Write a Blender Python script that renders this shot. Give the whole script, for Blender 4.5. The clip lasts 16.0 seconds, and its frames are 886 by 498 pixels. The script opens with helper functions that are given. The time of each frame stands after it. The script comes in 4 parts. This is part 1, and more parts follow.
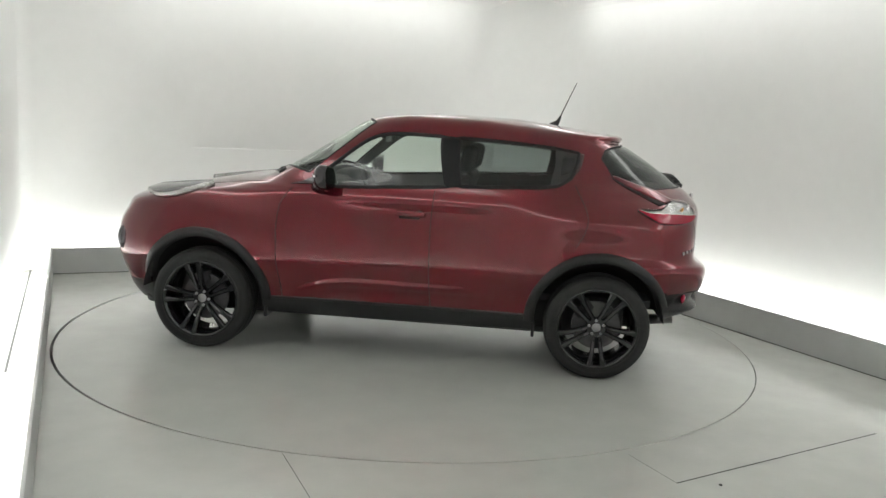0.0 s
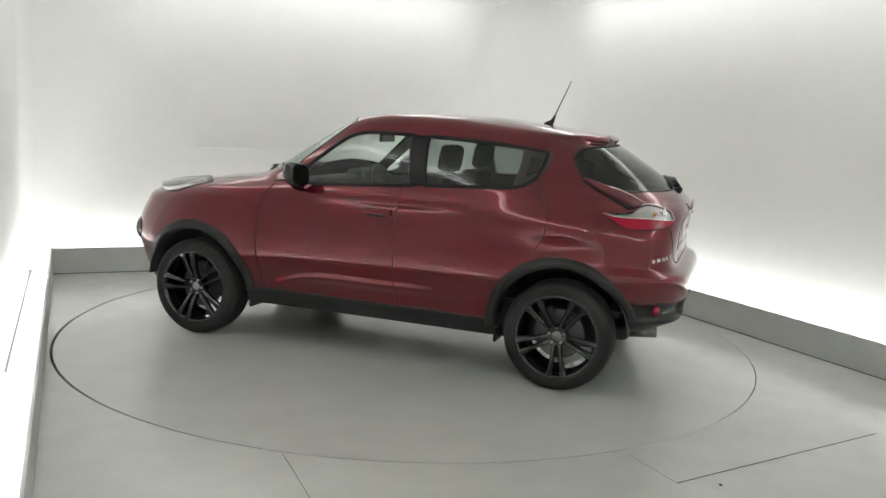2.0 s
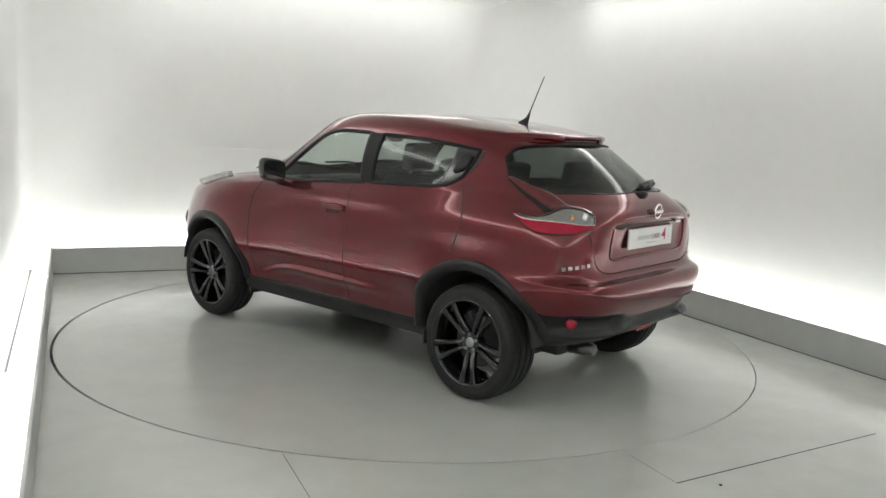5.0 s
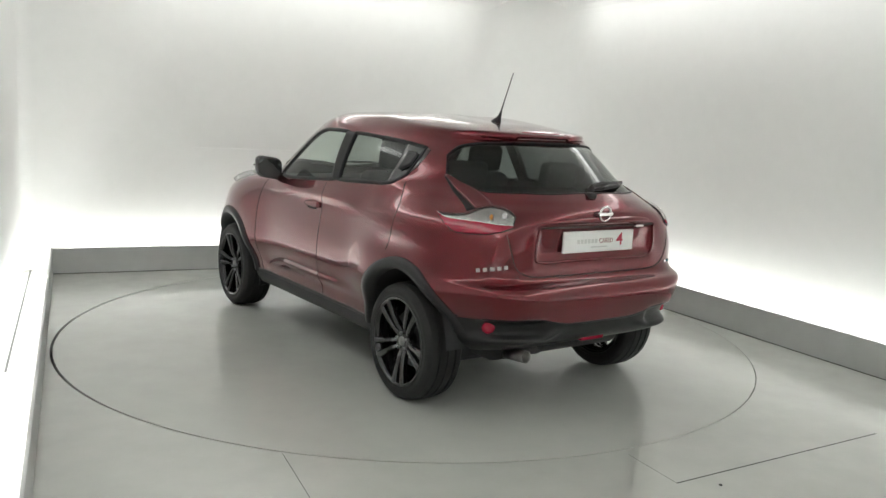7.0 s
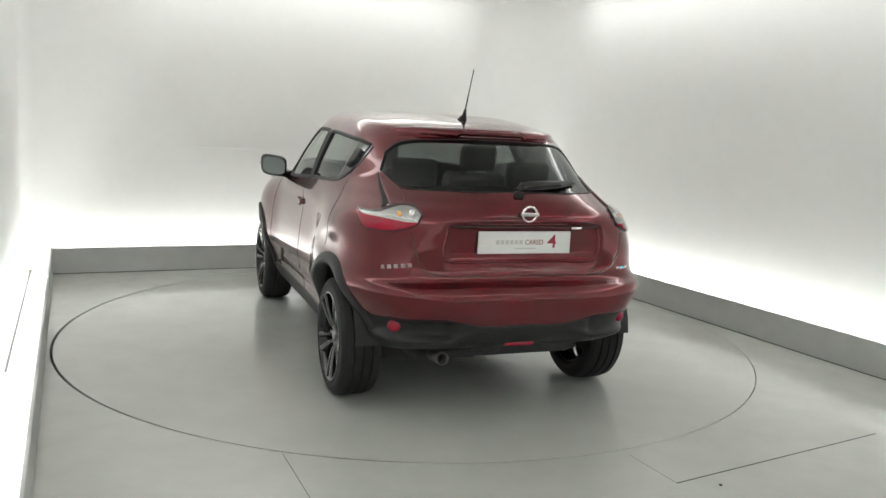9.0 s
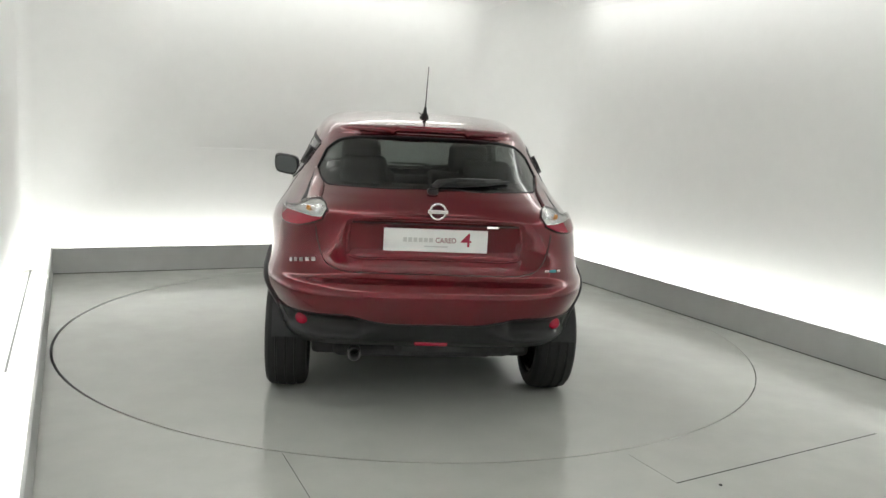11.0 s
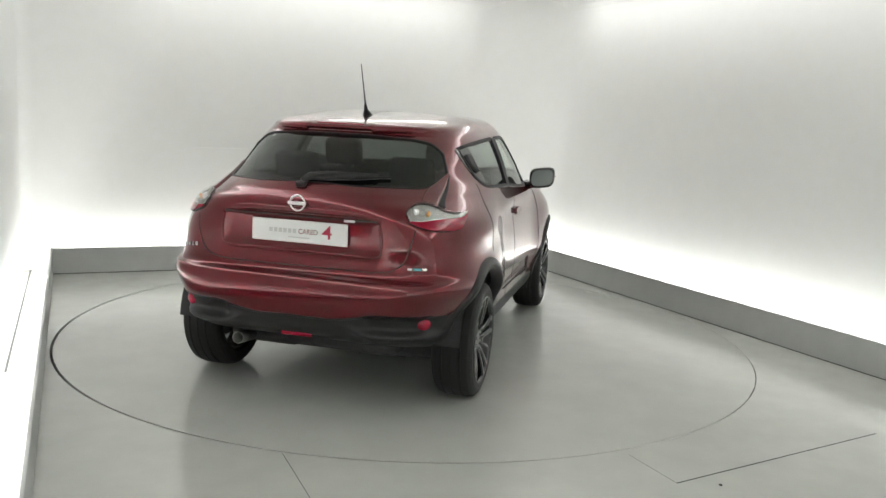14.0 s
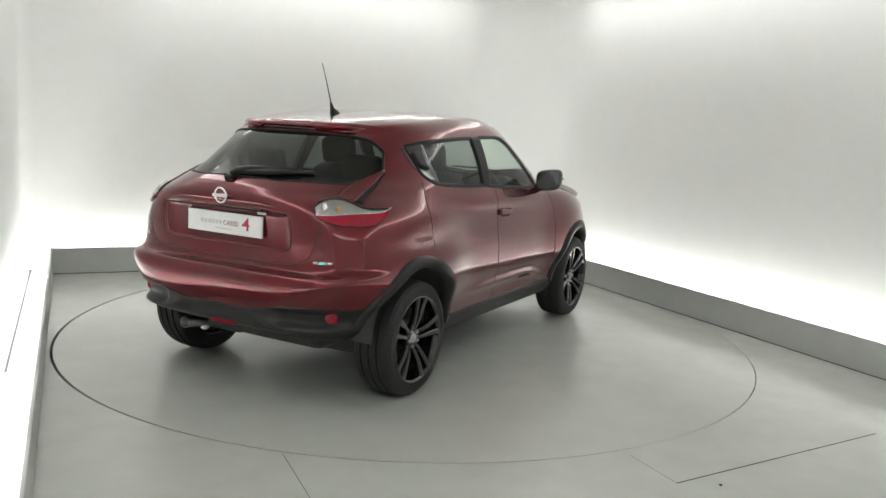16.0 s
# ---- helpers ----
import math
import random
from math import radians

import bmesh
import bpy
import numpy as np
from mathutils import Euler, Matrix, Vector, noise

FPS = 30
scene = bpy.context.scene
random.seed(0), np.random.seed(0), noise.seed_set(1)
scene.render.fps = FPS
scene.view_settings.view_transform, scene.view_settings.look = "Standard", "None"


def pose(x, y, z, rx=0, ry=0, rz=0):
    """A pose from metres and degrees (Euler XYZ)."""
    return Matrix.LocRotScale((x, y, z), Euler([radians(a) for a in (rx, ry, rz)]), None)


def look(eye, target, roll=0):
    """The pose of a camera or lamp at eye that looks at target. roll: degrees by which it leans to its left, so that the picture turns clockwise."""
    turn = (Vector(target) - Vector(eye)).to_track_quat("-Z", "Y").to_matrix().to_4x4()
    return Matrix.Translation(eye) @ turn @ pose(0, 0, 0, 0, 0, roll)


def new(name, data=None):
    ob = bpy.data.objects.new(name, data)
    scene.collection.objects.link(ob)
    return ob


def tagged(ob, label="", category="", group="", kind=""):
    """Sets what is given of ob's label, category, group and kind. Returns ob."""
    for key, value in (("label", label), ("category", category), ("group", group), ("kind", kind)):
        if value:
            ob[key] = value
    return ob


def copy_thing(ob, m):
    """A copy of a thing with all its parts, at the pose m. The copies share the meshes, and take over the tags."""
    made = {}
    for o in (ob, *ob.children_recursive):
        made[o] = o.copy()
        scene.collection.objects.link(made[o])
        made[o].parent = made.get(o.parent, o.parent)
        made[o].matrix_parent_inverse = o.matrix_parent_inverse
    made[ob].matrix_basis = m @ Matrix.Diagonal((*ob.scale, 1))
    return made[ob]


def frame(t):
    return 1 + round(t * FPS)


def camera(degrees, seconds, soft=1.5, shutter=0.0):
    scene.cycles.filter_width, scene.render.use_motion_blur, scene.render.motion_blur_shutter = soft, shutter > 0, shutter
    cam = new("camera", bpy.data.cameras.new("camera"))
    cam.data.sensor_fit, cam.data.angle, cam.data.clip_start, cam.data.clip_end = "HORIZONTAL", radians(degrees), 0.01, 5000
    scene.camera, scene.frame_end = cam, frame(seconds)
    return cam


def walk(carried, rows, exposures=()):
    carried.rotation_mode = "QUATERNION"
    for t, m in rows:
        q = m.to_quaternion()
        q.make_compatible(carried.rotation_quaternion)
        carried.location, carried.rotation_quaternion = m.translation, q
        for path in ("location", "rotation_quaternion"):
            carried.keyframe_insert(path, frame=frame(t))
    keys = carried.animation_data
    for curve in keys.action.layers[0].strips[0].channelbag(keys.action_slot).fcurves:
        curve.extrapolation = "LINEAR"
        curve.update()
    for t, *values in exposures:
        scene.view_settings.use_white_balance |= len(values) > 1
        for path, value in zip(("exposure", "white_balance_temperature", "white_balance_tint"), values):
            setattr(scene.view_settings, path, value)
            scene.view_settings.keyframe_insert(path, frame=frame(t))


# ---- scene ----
cam = camera(57.0, 16.0, soft=1.5)
EYE = Vector((0.0, -5.940, 1.5345))
PAN, TILT, ROLL = radians(2.010), radians(8.8325), 2.986
AIM = Vector((math.sin(PAN) * math.cos(TILT), math.cos(PAN) * math.cos(TILT), -math.sin(TILT)))
walk(cam, [(0.0, look(EYE, EYE + AIM, ROLL)), (16.0, look(EYE, EYE + AIM, ROLL))], exposures=[(0.0, 0.09), (16.0, 0.09)])

# ---- world: a closed studio, so only a faint grey outside ----
world = bpy.data.worlds.new("studio_world")
scene.world = world
world.use_nodes = True
world.node_tree.nodes["Background"].inputs[0].default_value = (0.6, 0.62, 0.6, 1)
world.node_tree.nodes["Background"].inputs[1].default_value = 0.2

GLOW_LOW = 24.0    # tubes in the trough behind the plinth
GLOW_HIGH = 3.5   # tubes under the ceiling


# ---- materials ----
def material(name, color, rough=0.5, metal=0.0, noise_scale=0.0, vary=0.1, bump=0.0, coat=0.0, spec=0.5, bump_scale=0.0, rough_vary=0.0):
    m = bpy.data.materials.new(name)
    m.use_nodes = True
    nt = m.node_tree
    b = nt.nodes["Principled BSDF"]
    b.inputs["Base Color"].default_value = (*color, 1)
    b.inputs["Roughness"].default_value = rough
    b.inputs["Metallic"].default_value = metal
    b.inputs["Specular IOR Level"].default_value = spec
    b.inputs["Coat Weight"].default_value = coat
    b.inputs["Coat Roughness"].default_value = 0.06
    if noise_scale:
        tc = nt.nodes.new("ShaderNodeTexCoord")
        n1 = nt.nodes.new("ShaderNodeTexNoise")
        n1.inputs["Scale"].default_value = noise_scale
        n1.inputs["Detail"].default_value = 6
        n2 = nt.nodes.new("ShaderNodeTexNoise")
        n2.inputs["Scale"].default_value = noise_scale * 0.09
        n2.inputs["Detail"].default_value = 3
        nt.links.new(tc.outputs["Object"], n1.inputs["Vector"])
        nt.links.new(tc.outputs["Object"], n2.inputs["Vector"])
        add = nt.nodes.new("ShaderNodeMath")
        add.operation = "ADD"
        nt.links.new(n1.outputs["Fac"], add.inputs[0])
        nt.links.new(n2.outputs["Fac"], add.inputs[1])
        ramp = nt.nodes.new("ShaderNodeMapRange")
        ramp.inputs["From Min"].default_value = 0.6
        ramp.inputs["From Max"].default_value = 1.4
        ramp.inputs["To Min"].default_value = 1 - vary
        ramp.inputs["To Max"].default_value = 1 + vary
        nt.links.new(add.outputs[0], ramp.inputs["Value"])
        mul = nt.nodes.new("ShaderNodeVectorMath")
        mul.operation = "SCALE"
        mul.inputs[0].default_value = color
        nt.links.new(ramp.outputs[0], mul.inputs["Scale"])
        nt.links.new(mul.outputs[0], b.inputs["Base Color"])
        if rough_vary:
            rr = nt.nodes.new("ShaderNodeMapRange")
            rr.inputs["From Min"].default_value = 0.6
            rr.inputs["From Max"].default_value = 1.4
            rr.inputs["To Min"].default_value = max(0, rough - rough_vary)
            rr.inputs["To Max"].default_value = rough + rough_vary
            nt.links.new(add.outputs[0], rr.inputs["Value"])
            nt.links.new(rr.outputs[0], b.inputs["Roughness"])
        if bump:
            nb = nt.nodes.new("ShaderNodeTexNoise")
            nb.inputs["Scale"].default_value = bump_scale or noise_scale * 4
            nb.inputs["Detail"].default_value = 4
            nt.links.new(tc.outputs["Object"], nb.inputs["Vector"])
            bp = nt.nodes.new("ShaderNodeBump")
            bp.inputs["Strength"].default_value = bump
            bp.inputs["Distance"].default_value = 0.004
            nt.links.new(nb.outputs["Fac"], bp.inputs["Height"])
            nt.links.new(bp.outputs["Normal"], b.inputs["Normal"])
    return m


def glass(name, color, alpha_mix=0.0):
    m = bpy.data.materials.new(name)
    m.use_nodes = True
    nt = m.node_tree
    nt.nodes.remove(nt.nodes["Principled BSDF"])
    out = nt.nodes["Material Output"]
    tr = nt.nodes.new("ShaderNodeBsdfTransparent")
    tr.inputs[0].default_value = (*color, 1)
    gl = nt.nodes.new("ShaderNodeBsdfGlossy")
    gl.inputs["Roughness"].default_value = 0.02
    gl.inputs["Color"].default_value = (0.9, 0.92, 0.9, 1)
    lw = nt.nodes.new("ShaderNodeLayerWeight")
    pw = nt.nodes.new("ShaderNodeMath")
    pw.operation = "POWER"
    pw.inputs[1].default_value = 5.0
    fr = nt.nodes.new("ShaderNodeMapRange")
    fr.inputs["To Min"].default_value = 0.045
    fr.inputs["To Max"].default_value = 1.0
    lw.inputs["Blend"].default_value = 0.5
    nt.links.new(lw.outputs["Facing"], pw.inputs[0])
    nt.links.new(pw.outputs[0], fr.inputs["Value"])
    mix = nt.nodes.new("ShaderNodeMixShader")
    nt.links.new(fr.outputs[0], mix.inputs[0])
    nt.links.new(tr.outputs[0], mix.inputs[1])
    nt.links.new(gl.outputs[0], mix.inputs[2])
    nt.links.new(mix.outputs[0], out.inputs[0])
    return m


def emitter(name, color, strength):
    m = bpy.data.materials.new(name)
    m.use_nodes = True
    b = m.node_tree.nodes["Principled BSDF"]
    b.inputs["Base Color"].default_value = (*color, 1)
    b.inputs["Emission Color"].default_value = (*color, 1)
    b.inputs["Emission Strength"].default_value = strength
    return m


M_WALL = material("white_wall_paint", (0.795, 0.80, 0.785), 0.7, noise_scale=9, vary=0.02, bump=0.08, bump_scale=60)
M_CEIL = material("white_ceiling_paint", (0.82, 0.82, 0.80), 0.8, noise_scale=7, vary=0.02)
M_FLOOR = material("pale_grey_floor_coating", (0.50, 0.515, 0.48), 0.22, spec=0.8, noise_scale=5, vary=0.07, rough_vary=0.05)
M_TABLE = material("turntable_coating", (0.495, 0.51, 0.475), 0.20, spec=0.8, noise_scale=4, vary=0.06, rough_vary=0.05)
M_PLINTH = material("grey_plinth_paint", (0.50, 0.51, 0.50), 0.5, noise_scale=8, vary=0.05, bump=0.06)
# near-black for open joints, and for strips of painted shade
M_SEAM_SHADE = material("dark_joint_and_shade", (0.03, 0.032, 0.03), 0.8)
M_TUBE_LOW = emitter("low_tube_glow", (1.0, 1.0, 0.985), GLOW_LOW)
M_TUBE_HIGH = emitter("high_tube_glow", (1.0, 1.0, 0.985), GLOW_HIGH)
M_PAINT = material("deep_red_metallic_paint", (0.120, 0.0014, 0.0075), 0.25, 0.60, noise_scale=900, vary=0.03, coat=1.0, spec=0.1)
M_PAINT.node_tree.nodes["Principled BSDF"].inputs["Coat IOR"].default_value = 1.52
M_PAINT.node_tree.nodes["Principled BSDF"].inputs["Coat Roughness"].default_value = 0.03
M_DISC = material("dark_brake_steel", (0.10, 0.10, 0.10), 0.4, 1.0, noise_scale=30, vary=0.2)
M_BLACK = material("black_textured_plastic", (0.014, 0.014, 0.015), 0.40, noise_scale=60, vary=0.15, bump=0.1, bump_scale=500, spec=0.35)
M_GLOSSBLACK = material("gloss_black_trim", (0.012, 0.012, 0.013), 0.12, coat=0.6)
M_SEAL = material("satin_black_seal", (0.010, 0.010, 0.011), 0.45, spec=0.22)
M_RIM = material("gloss_black_alloy", (0.016, 0.016, 0.018), 0.14, 0.4, coat=0.8, spec=0.4)
M_TYRE = material("tyre_rubber", (0.020, 0.020, 0.020), 0.6, noise_scale=40, vary=0.2, bump=0.15, bump_scale=220, spec=0.25)
M_CHROME = material("chrome", (0.75, 0.75, 0.76), 0.12, 1.0)
M_STEEL = material("dull_steel", (0.30, 0.30, 0.30), 0.4, 1.0, noise_scale=30, vary=0.2)
M_PIPE = material("sooty_steel", (0.20, 0.195, 0.19), 0.35, 1.0, noise_scale=40, vary=0.3)
M_LINING = material("dark_cabin_lining", (0.035, 0.035, 0.037), 0.8, noise_scale=50, vary=0.2)
M_CEILCLOTH = material("grey_headliner", (0.30, 0.30, 0.29), 0.9, noise_scale=80, vary=0.1)
M_SEAT = material("black_seat_cloth", (0.03, 0.03, 0.032), 0.85, noise_scale=30, vary=0.2)
M_GLASS = glass("clear_green_glass", (0.80, 0.86, 0.82))
M_PRIVACY = glass("tinted_privacy_glass", (0.15, 0.165, 0.16))
M_SIDEGLASS = glass("tinted_side_glass", (0.40, 0.435, 0.42))
M_MIRROR = material("mirror_glass", (0.13, 0.14, 0.14), 0.02, 1.0)
M_RED = material("red_lens", (0.30, 0.005, 0.026), 0.12, coat=0.5, spec=0.3)
M_CLEAR = material("silver_reflector", (0.45, 0.45, 0.44), 0.16, 0.9, noise_scale=60, vary=0.35, bump=0.9, bump_scale=110)
M_LENS = glass("clear_lens_cover", (0.96, 0.95, 0.95))
M_AMBER = material("amber_bulb", (0.7, 0.28, 0.05), 0.2)
M_LAMPDARK = material("smoked_lamp", (0.10, 0.10, 0.105), 0.15, 0.6, coat=0.8)
M_PLATE = material("white_plate", (0.78, 0.79, 0.78), 0.35, noise_scale=30, vary=0.03)
M_GREYINK = material("grey_print", (0.56, 0.57, 0.56), 0.5)
M_DARKINK = material("dark_print", (0.30, 0.13, 0.14), 0.5)
M_REDINK = material("red_print", (0.42, 0.02, 0.06), 0.5)
M_TEAL = material("teal_badge", (0.10, 0.38, 0.42), 0.25, 0.4)


# ---- mesh helpers ----
def part(name, bm, mat, parent=None, label="", smooth=False):
    """Links a bmesh, or (verts, faces), as one mesh object under a thing."""
    me = bpy.data.meshes.new(name)
    if isinstance(bm, tuple):
        me.from_pydata([tuple(map(float, v)) for v in bm[0]], [], [tuple(int(i) for i in f) for f in bm[1]])
    else:
        bm.to_mesh(me)
        bm.free()
    me.materials.append(mat)
    if smooth:
        me.shade_smooth()
    ob = new(name, me)
    if parent is not None:
        ob.parent = parent
    if label:
        tagged(ob, label)
    return ob


def box_bm(x0, x1, y0, y1, z0, z1, bevel=0.0, seg=2):
    bm = bmesh.new()
    bmesh.ops.create_cube(bm, size=1, matrix=Matrix.LocRotScale(((x0 + x1) / 2, (y0 + y1) / 2, (z0 + z1) / 2), None, (abs(x1 - x0), abs(y1 - y0), abs(z1 - z0))))
    if bevel:
        bmesh.ops.bevel(bm, geom=bm.edges[:] + bm.verts[:], offset=bevel, segments=seg, affect="EDGES", profile=0.5)
    return bm


def tube(points, radius, sides=8):
    """A tapered tube through points, radius a number or one for each point."""
    pts = [Vector(p) for p in points]
    rad = radius if isinstance(radius, (list, tuple)) else [radius] * len(pts)
    vs, fs = [], []
    for i, p in enumerate(pts):
        d = (pts[min(i + 1, len(pts) - 1)] - pts[max(i - 1, 0)]).normalized()
        a = d.orthogonal().normalized()
        if i and vs:
            a = (prev - d * prev.dot(d)).normalized()
        prev = a
        b = d.cross(a)
        for k in range(sides):
            t = 2 * math.pi * k / sides
            vs.append(p + (a * math.cos(t) + b * math.sin(t)) * rad[i])
    n = len(pts)
    for i in range(n - 1):
        for k in range(sides):
            fs.append((i * sides + k, i * sides + (k + 1) % sides, (i + 1) * sides + (k + 1) % sides, (i + 1) * sides + k))
    fs.append(tuple(range(sides))[::-1])
    fs.append(tuple((n - 1) * sides + k for k in range(sides)))
    return vs, fs


def lathe(profile, segs=48, closed=True):
    """Turns (radius, y) pairs about the y axis."""
    vs, fs = [], []
    n = len(profile)
    for k in range(segs):
        t = 2 * math.pi * k / segs
        for r, y in profile:
            vs.append((r * math.cos(t), y, r * math.sin(t)))
    for k in range(segs):
        for i in range(n if closed else n - 1):
            a, b = i, (i + 1) % n
            k2 = (k + 1) % segs
            fs.append((k * n + a, k * n + b, k2 * n + b, k2 * n + a))
    return vs, fs


# ---- the room: u along the back wall, v towards it ----
TURN = 24.12
ROOM = pose(0, 0, 0, 0, 0, TURN)
U0, U1, V0, V1 = -2.436, 2.4615, -6.8, 2.592      # inner faces of the plinth
GAP, PT, PH = 0.26, 0.018, 0.236                # trough, board thickness, board height
WALL_U0, WALL_U1, WALL_V0, WALL_V1 = U0 - GAP, U1 + GAP, V0 - GAP, V1 + GAP
HEIGHT = 2.98
RING = 2.430
SPLAY = 0.0097                                 # the side walls close in towards the back


def splay(ob):
    for v in ob.data.vertices:
        v.co.x *= 1 - SPLAY * (v.co.y - 0.85)
    return ob


def room(ob, label, category, straight=False):
    ob.matrix_world = ROOM
    if not straight:
        splay(ob)
    return tagged(ob, label, category, kind="structure")


def cove_wall(name, p, q, inward):
    """A wall 0.12 m thick from p to q, in plan, with a rounded join under the ceiling."""
    p, q, n = Vector(p), Vector(q), Vector(inward)
    R, prof = 0.25, []
    prof.append((0.0, -0.1))
    for k in range(9):
        a = k / 8 * math.pi / 2
        prof.append((R - R * math.cos(a), HEIGHT - R + R * math.sin(a)))
    prof += [(R, HEIGHT + 0.12), (-0.12, HEIGHT + 0.12), (-0.12, -0.1)]
    vs, fs = [], []
    for e in (p, q):
        for o, z in prof:
            vs.append((e.x + n.x * o, e.y + n.y * o, z))
    m = len(prof)
    for i in range(m):
        fs.append((i, (i + 1) % m, m + (i + 1) % m, m + i))
    fs += [tuple(range(m)), tuple(range(m, 2 * m))]
    bm = bmesh.new()
    bv = [bm.verts.new(v) for v in vs]
    for f in fs:
        bm.faces.new([bv[i] for i in f])
    bmesh.ops.recalc_face_normals(bm, faces=bm.faces)
    return part(name, bm, M_WALL)


def build_room():
    t = 0.12
    room(cove_wall("wall_north", (WALL_U0 - t, WALL_V1), (WALL_U1 + t, WALL_V1), (0, -1)), "smooth white studio back wall lit from below", "wall")
    room(cove_wall("wall_west", (WALL_U0, WALL_V0), (WALL_U0, WALL_V1), (1, 0)), "smooth white studio side wall lit from below", "wall")
    room(cove_wall("wall_east", (WALL_U1, WALL_V0), (WALL_U1, WALL_V1), (-1, 0)), "smooth white studio side wall lit from below", "wall")
    room(cove_wall("wall_south", (WALL_U0 - t, WALL_V0), (WALL_U1 + t, WALL_V0), (0, 1)), "smooth white studio wall closing the room", "wall")
    room(part("ceiling", box_bm(WALL_U0, WALL_U1, WALL_V0, WALL_V1, HEIGHT, HEIGHT + 0.1), M_CEIL), "plain white studio ceiling", "ceiling")
    # rounded upright joins in the corners
    for cu, cv, su, sv, R in ((WALL_U0, WALL_V1, 1, -1, 0.12), (WALL_U1, WALL_V1, -1, -1, 0.75)):
        vs, fs = [], []
        arc = [(cu + su * (R - R * math.sin(a)), cv + sv * (R - R * math.cos(a))) for a in [k / 16 * math.pi / 2 for k in range(17)]]
        for z in (0.0, HEIGHT - 0.05):
            vs += [(a, b, z) for a, b in arc]
        m = len(arc)
        fs = [(i, i + 1, m + i + 1, m + i) for i in range(m - 1)]
        room(part("corner_trim", (vs, fs), M_WALL, smooth=True), "rounded white wall corner", "wall corner")

    room(part("wall_ledge", box_bm(-1.172, 0.384, WALL_V1 - 0.020, WALL_V1 + 0.01, 1.160, 1.167, 0.001, 1), M_WALL), "slim white ledge on the back wall", "ledge")

    # floor with a round hole for the turntable
    bm = bmesh.new()
    N = 160
    ox, oy = -0.006 * math.cos(radians(TURN)), 0.006 * math.sin(radians(TURN))   # the gap is wider on one side
    inner = [bm.verts.new((ox + RING * math.cos(2 * math.pi * k / N), oy + RING * math.sin(2 * math.pi * k / N), 0)) for k in range(N)]
    low = [bm.verts.new((v.co.x, v.co.y, -0.06)) for v in inner]
    outer = []
    for k in range(N):
        c, s = math.cos(2 * math.pi * k / N), math.sin(2 * math.pi * k / N)
        lim = []
        if c > 1e-6: lim.append((WALL_U1 + 0.25) / c)
        if c < -1e-6: lim.append((WALL_U0 - 0.25) / c)
        if s > 1e-6: lim.append((WALL_V1 + 0.25) / s)
        if s < -1e-6: lim.append((WALL_V0 - 0.25) / s)
        r = min(lim)
        outer.append(bm.verts.new((r * c, r * s, 0)))
    for k in range(N):
        j = (k + 1) % N
        a, b = outer[k], outer[j]
        f = [inner[k], a]
        if abs(a.co.x - b.co.x) > 1e-4 and abs(a.co.y - b.co.y) > 1e-4:
            cu = WALL_U1 + 0.25 if max(a.co.x, b.co.x) > 0 and abs(max(a.co.x, b.co.x) - WALL_U1 - 0.25) < 1e-3 else WALL_U0 - 0.25
            cv = WALL_V1 + 0.25 if abs(max(a.co.y, b.co.y) - WALL_V1 - 0.25) < 1e-3 else WALL_V0 - 0.25
            f.append(bm.verts.new((cu, cv, 0)))
        f += [b, inner[j]]
        bm.faces.new(f)
        bm.faces.new([low[k], inner[k], inner[j], low[j]])
    room(part("floor", bm, M_FLOOR), "pale grey-green coated studio floor, faintly glossy", "floor", True)
    # pit under the table's gap
    pit = bmesh.new()
    bmesh.ops.create_circle(pit, cap_ends=True, radius=RING + 0.05, segments=96, matrix=Matrix.Translation((0, 0, -0.058)))
    room(part("turntable_pit", pit, M_SEAM_SHADE), "dark pit below the turntable gap", "pit", True)

    # plinth boards round the room
    def board(name, u0, u1, v0, v1):
        # near-black strip darkens the joint like contact shade and stops trough light
        room(part("plinth_joint_shade", box_bm(u0 + 0.003, u1 - 0.003, v0 + 0.003, v1 - 0.003, 0.0, 0.02), M_SEAM_SHADE), "dark strip in the joint under the plinth board, painting its contact shade", "floor joint")
        return room(part(name, box_bm(u0, u1, v0, v1, 0.005, PH, 0.003, 1), M_PLINTH), "low grey painted plinth board hiding the light trough", "plinth")
    board("plinth_north", U0 - PT, U1 + PT, V1, V1 + PT)
    board("plinth_west", U0 - PT, U0, V0, V1 - 0.001)
    board("plinth_east", U1, U1 + PT, V0, V1 - 0.001)
    board("plinth_south", U0 - PT, U1 + PT, V0 - PT, V0 - 0.001)

    # light tubes in the trough and under the ceiling
    def lamp_tube(name, u0, u1, v0, v1, z, mat, label):
        ob = part(name, box_bm(u0, u1, v0, v1, z, z + 0.03, 0.008, 1), mat)
        splay(ob).matrix_world = ROOM
        tagged(ob, label, "light tube", group="studio light tubes")
    g = GAP * 0.42
    for (z, mat, label, off, name) in ((0.06, M_TUBE_LOW, "white glowing light tube lying in the trough", g, "trough_light_tube"),
                                       (HEIGHT - 0.14, M_TUBE_HIGH, "white glowing light tube under the ceiling", -0.10, "ceiling_light_tube")):
        e = 0.75 if off < 0 else 0.02
        h = 0.09 if off < 0 else 0.02
        lamp_tube(name, U0 + e, U1 - e, V1 + off - h, V1 + off + h, z, mat, label)
        lamp_tube(name, U0 - off - h, U0 - off + h, V0 + e, V1 - e, z, mat, label)
        lamp_tube(name, U1 + off - h, U1 + off + h, V0 + e, V1 - e, z, mat, label)
        lamp_tube(name, U0 + e, U1 - e, V0 - off - h, V0 - off + h, z, mat, label)


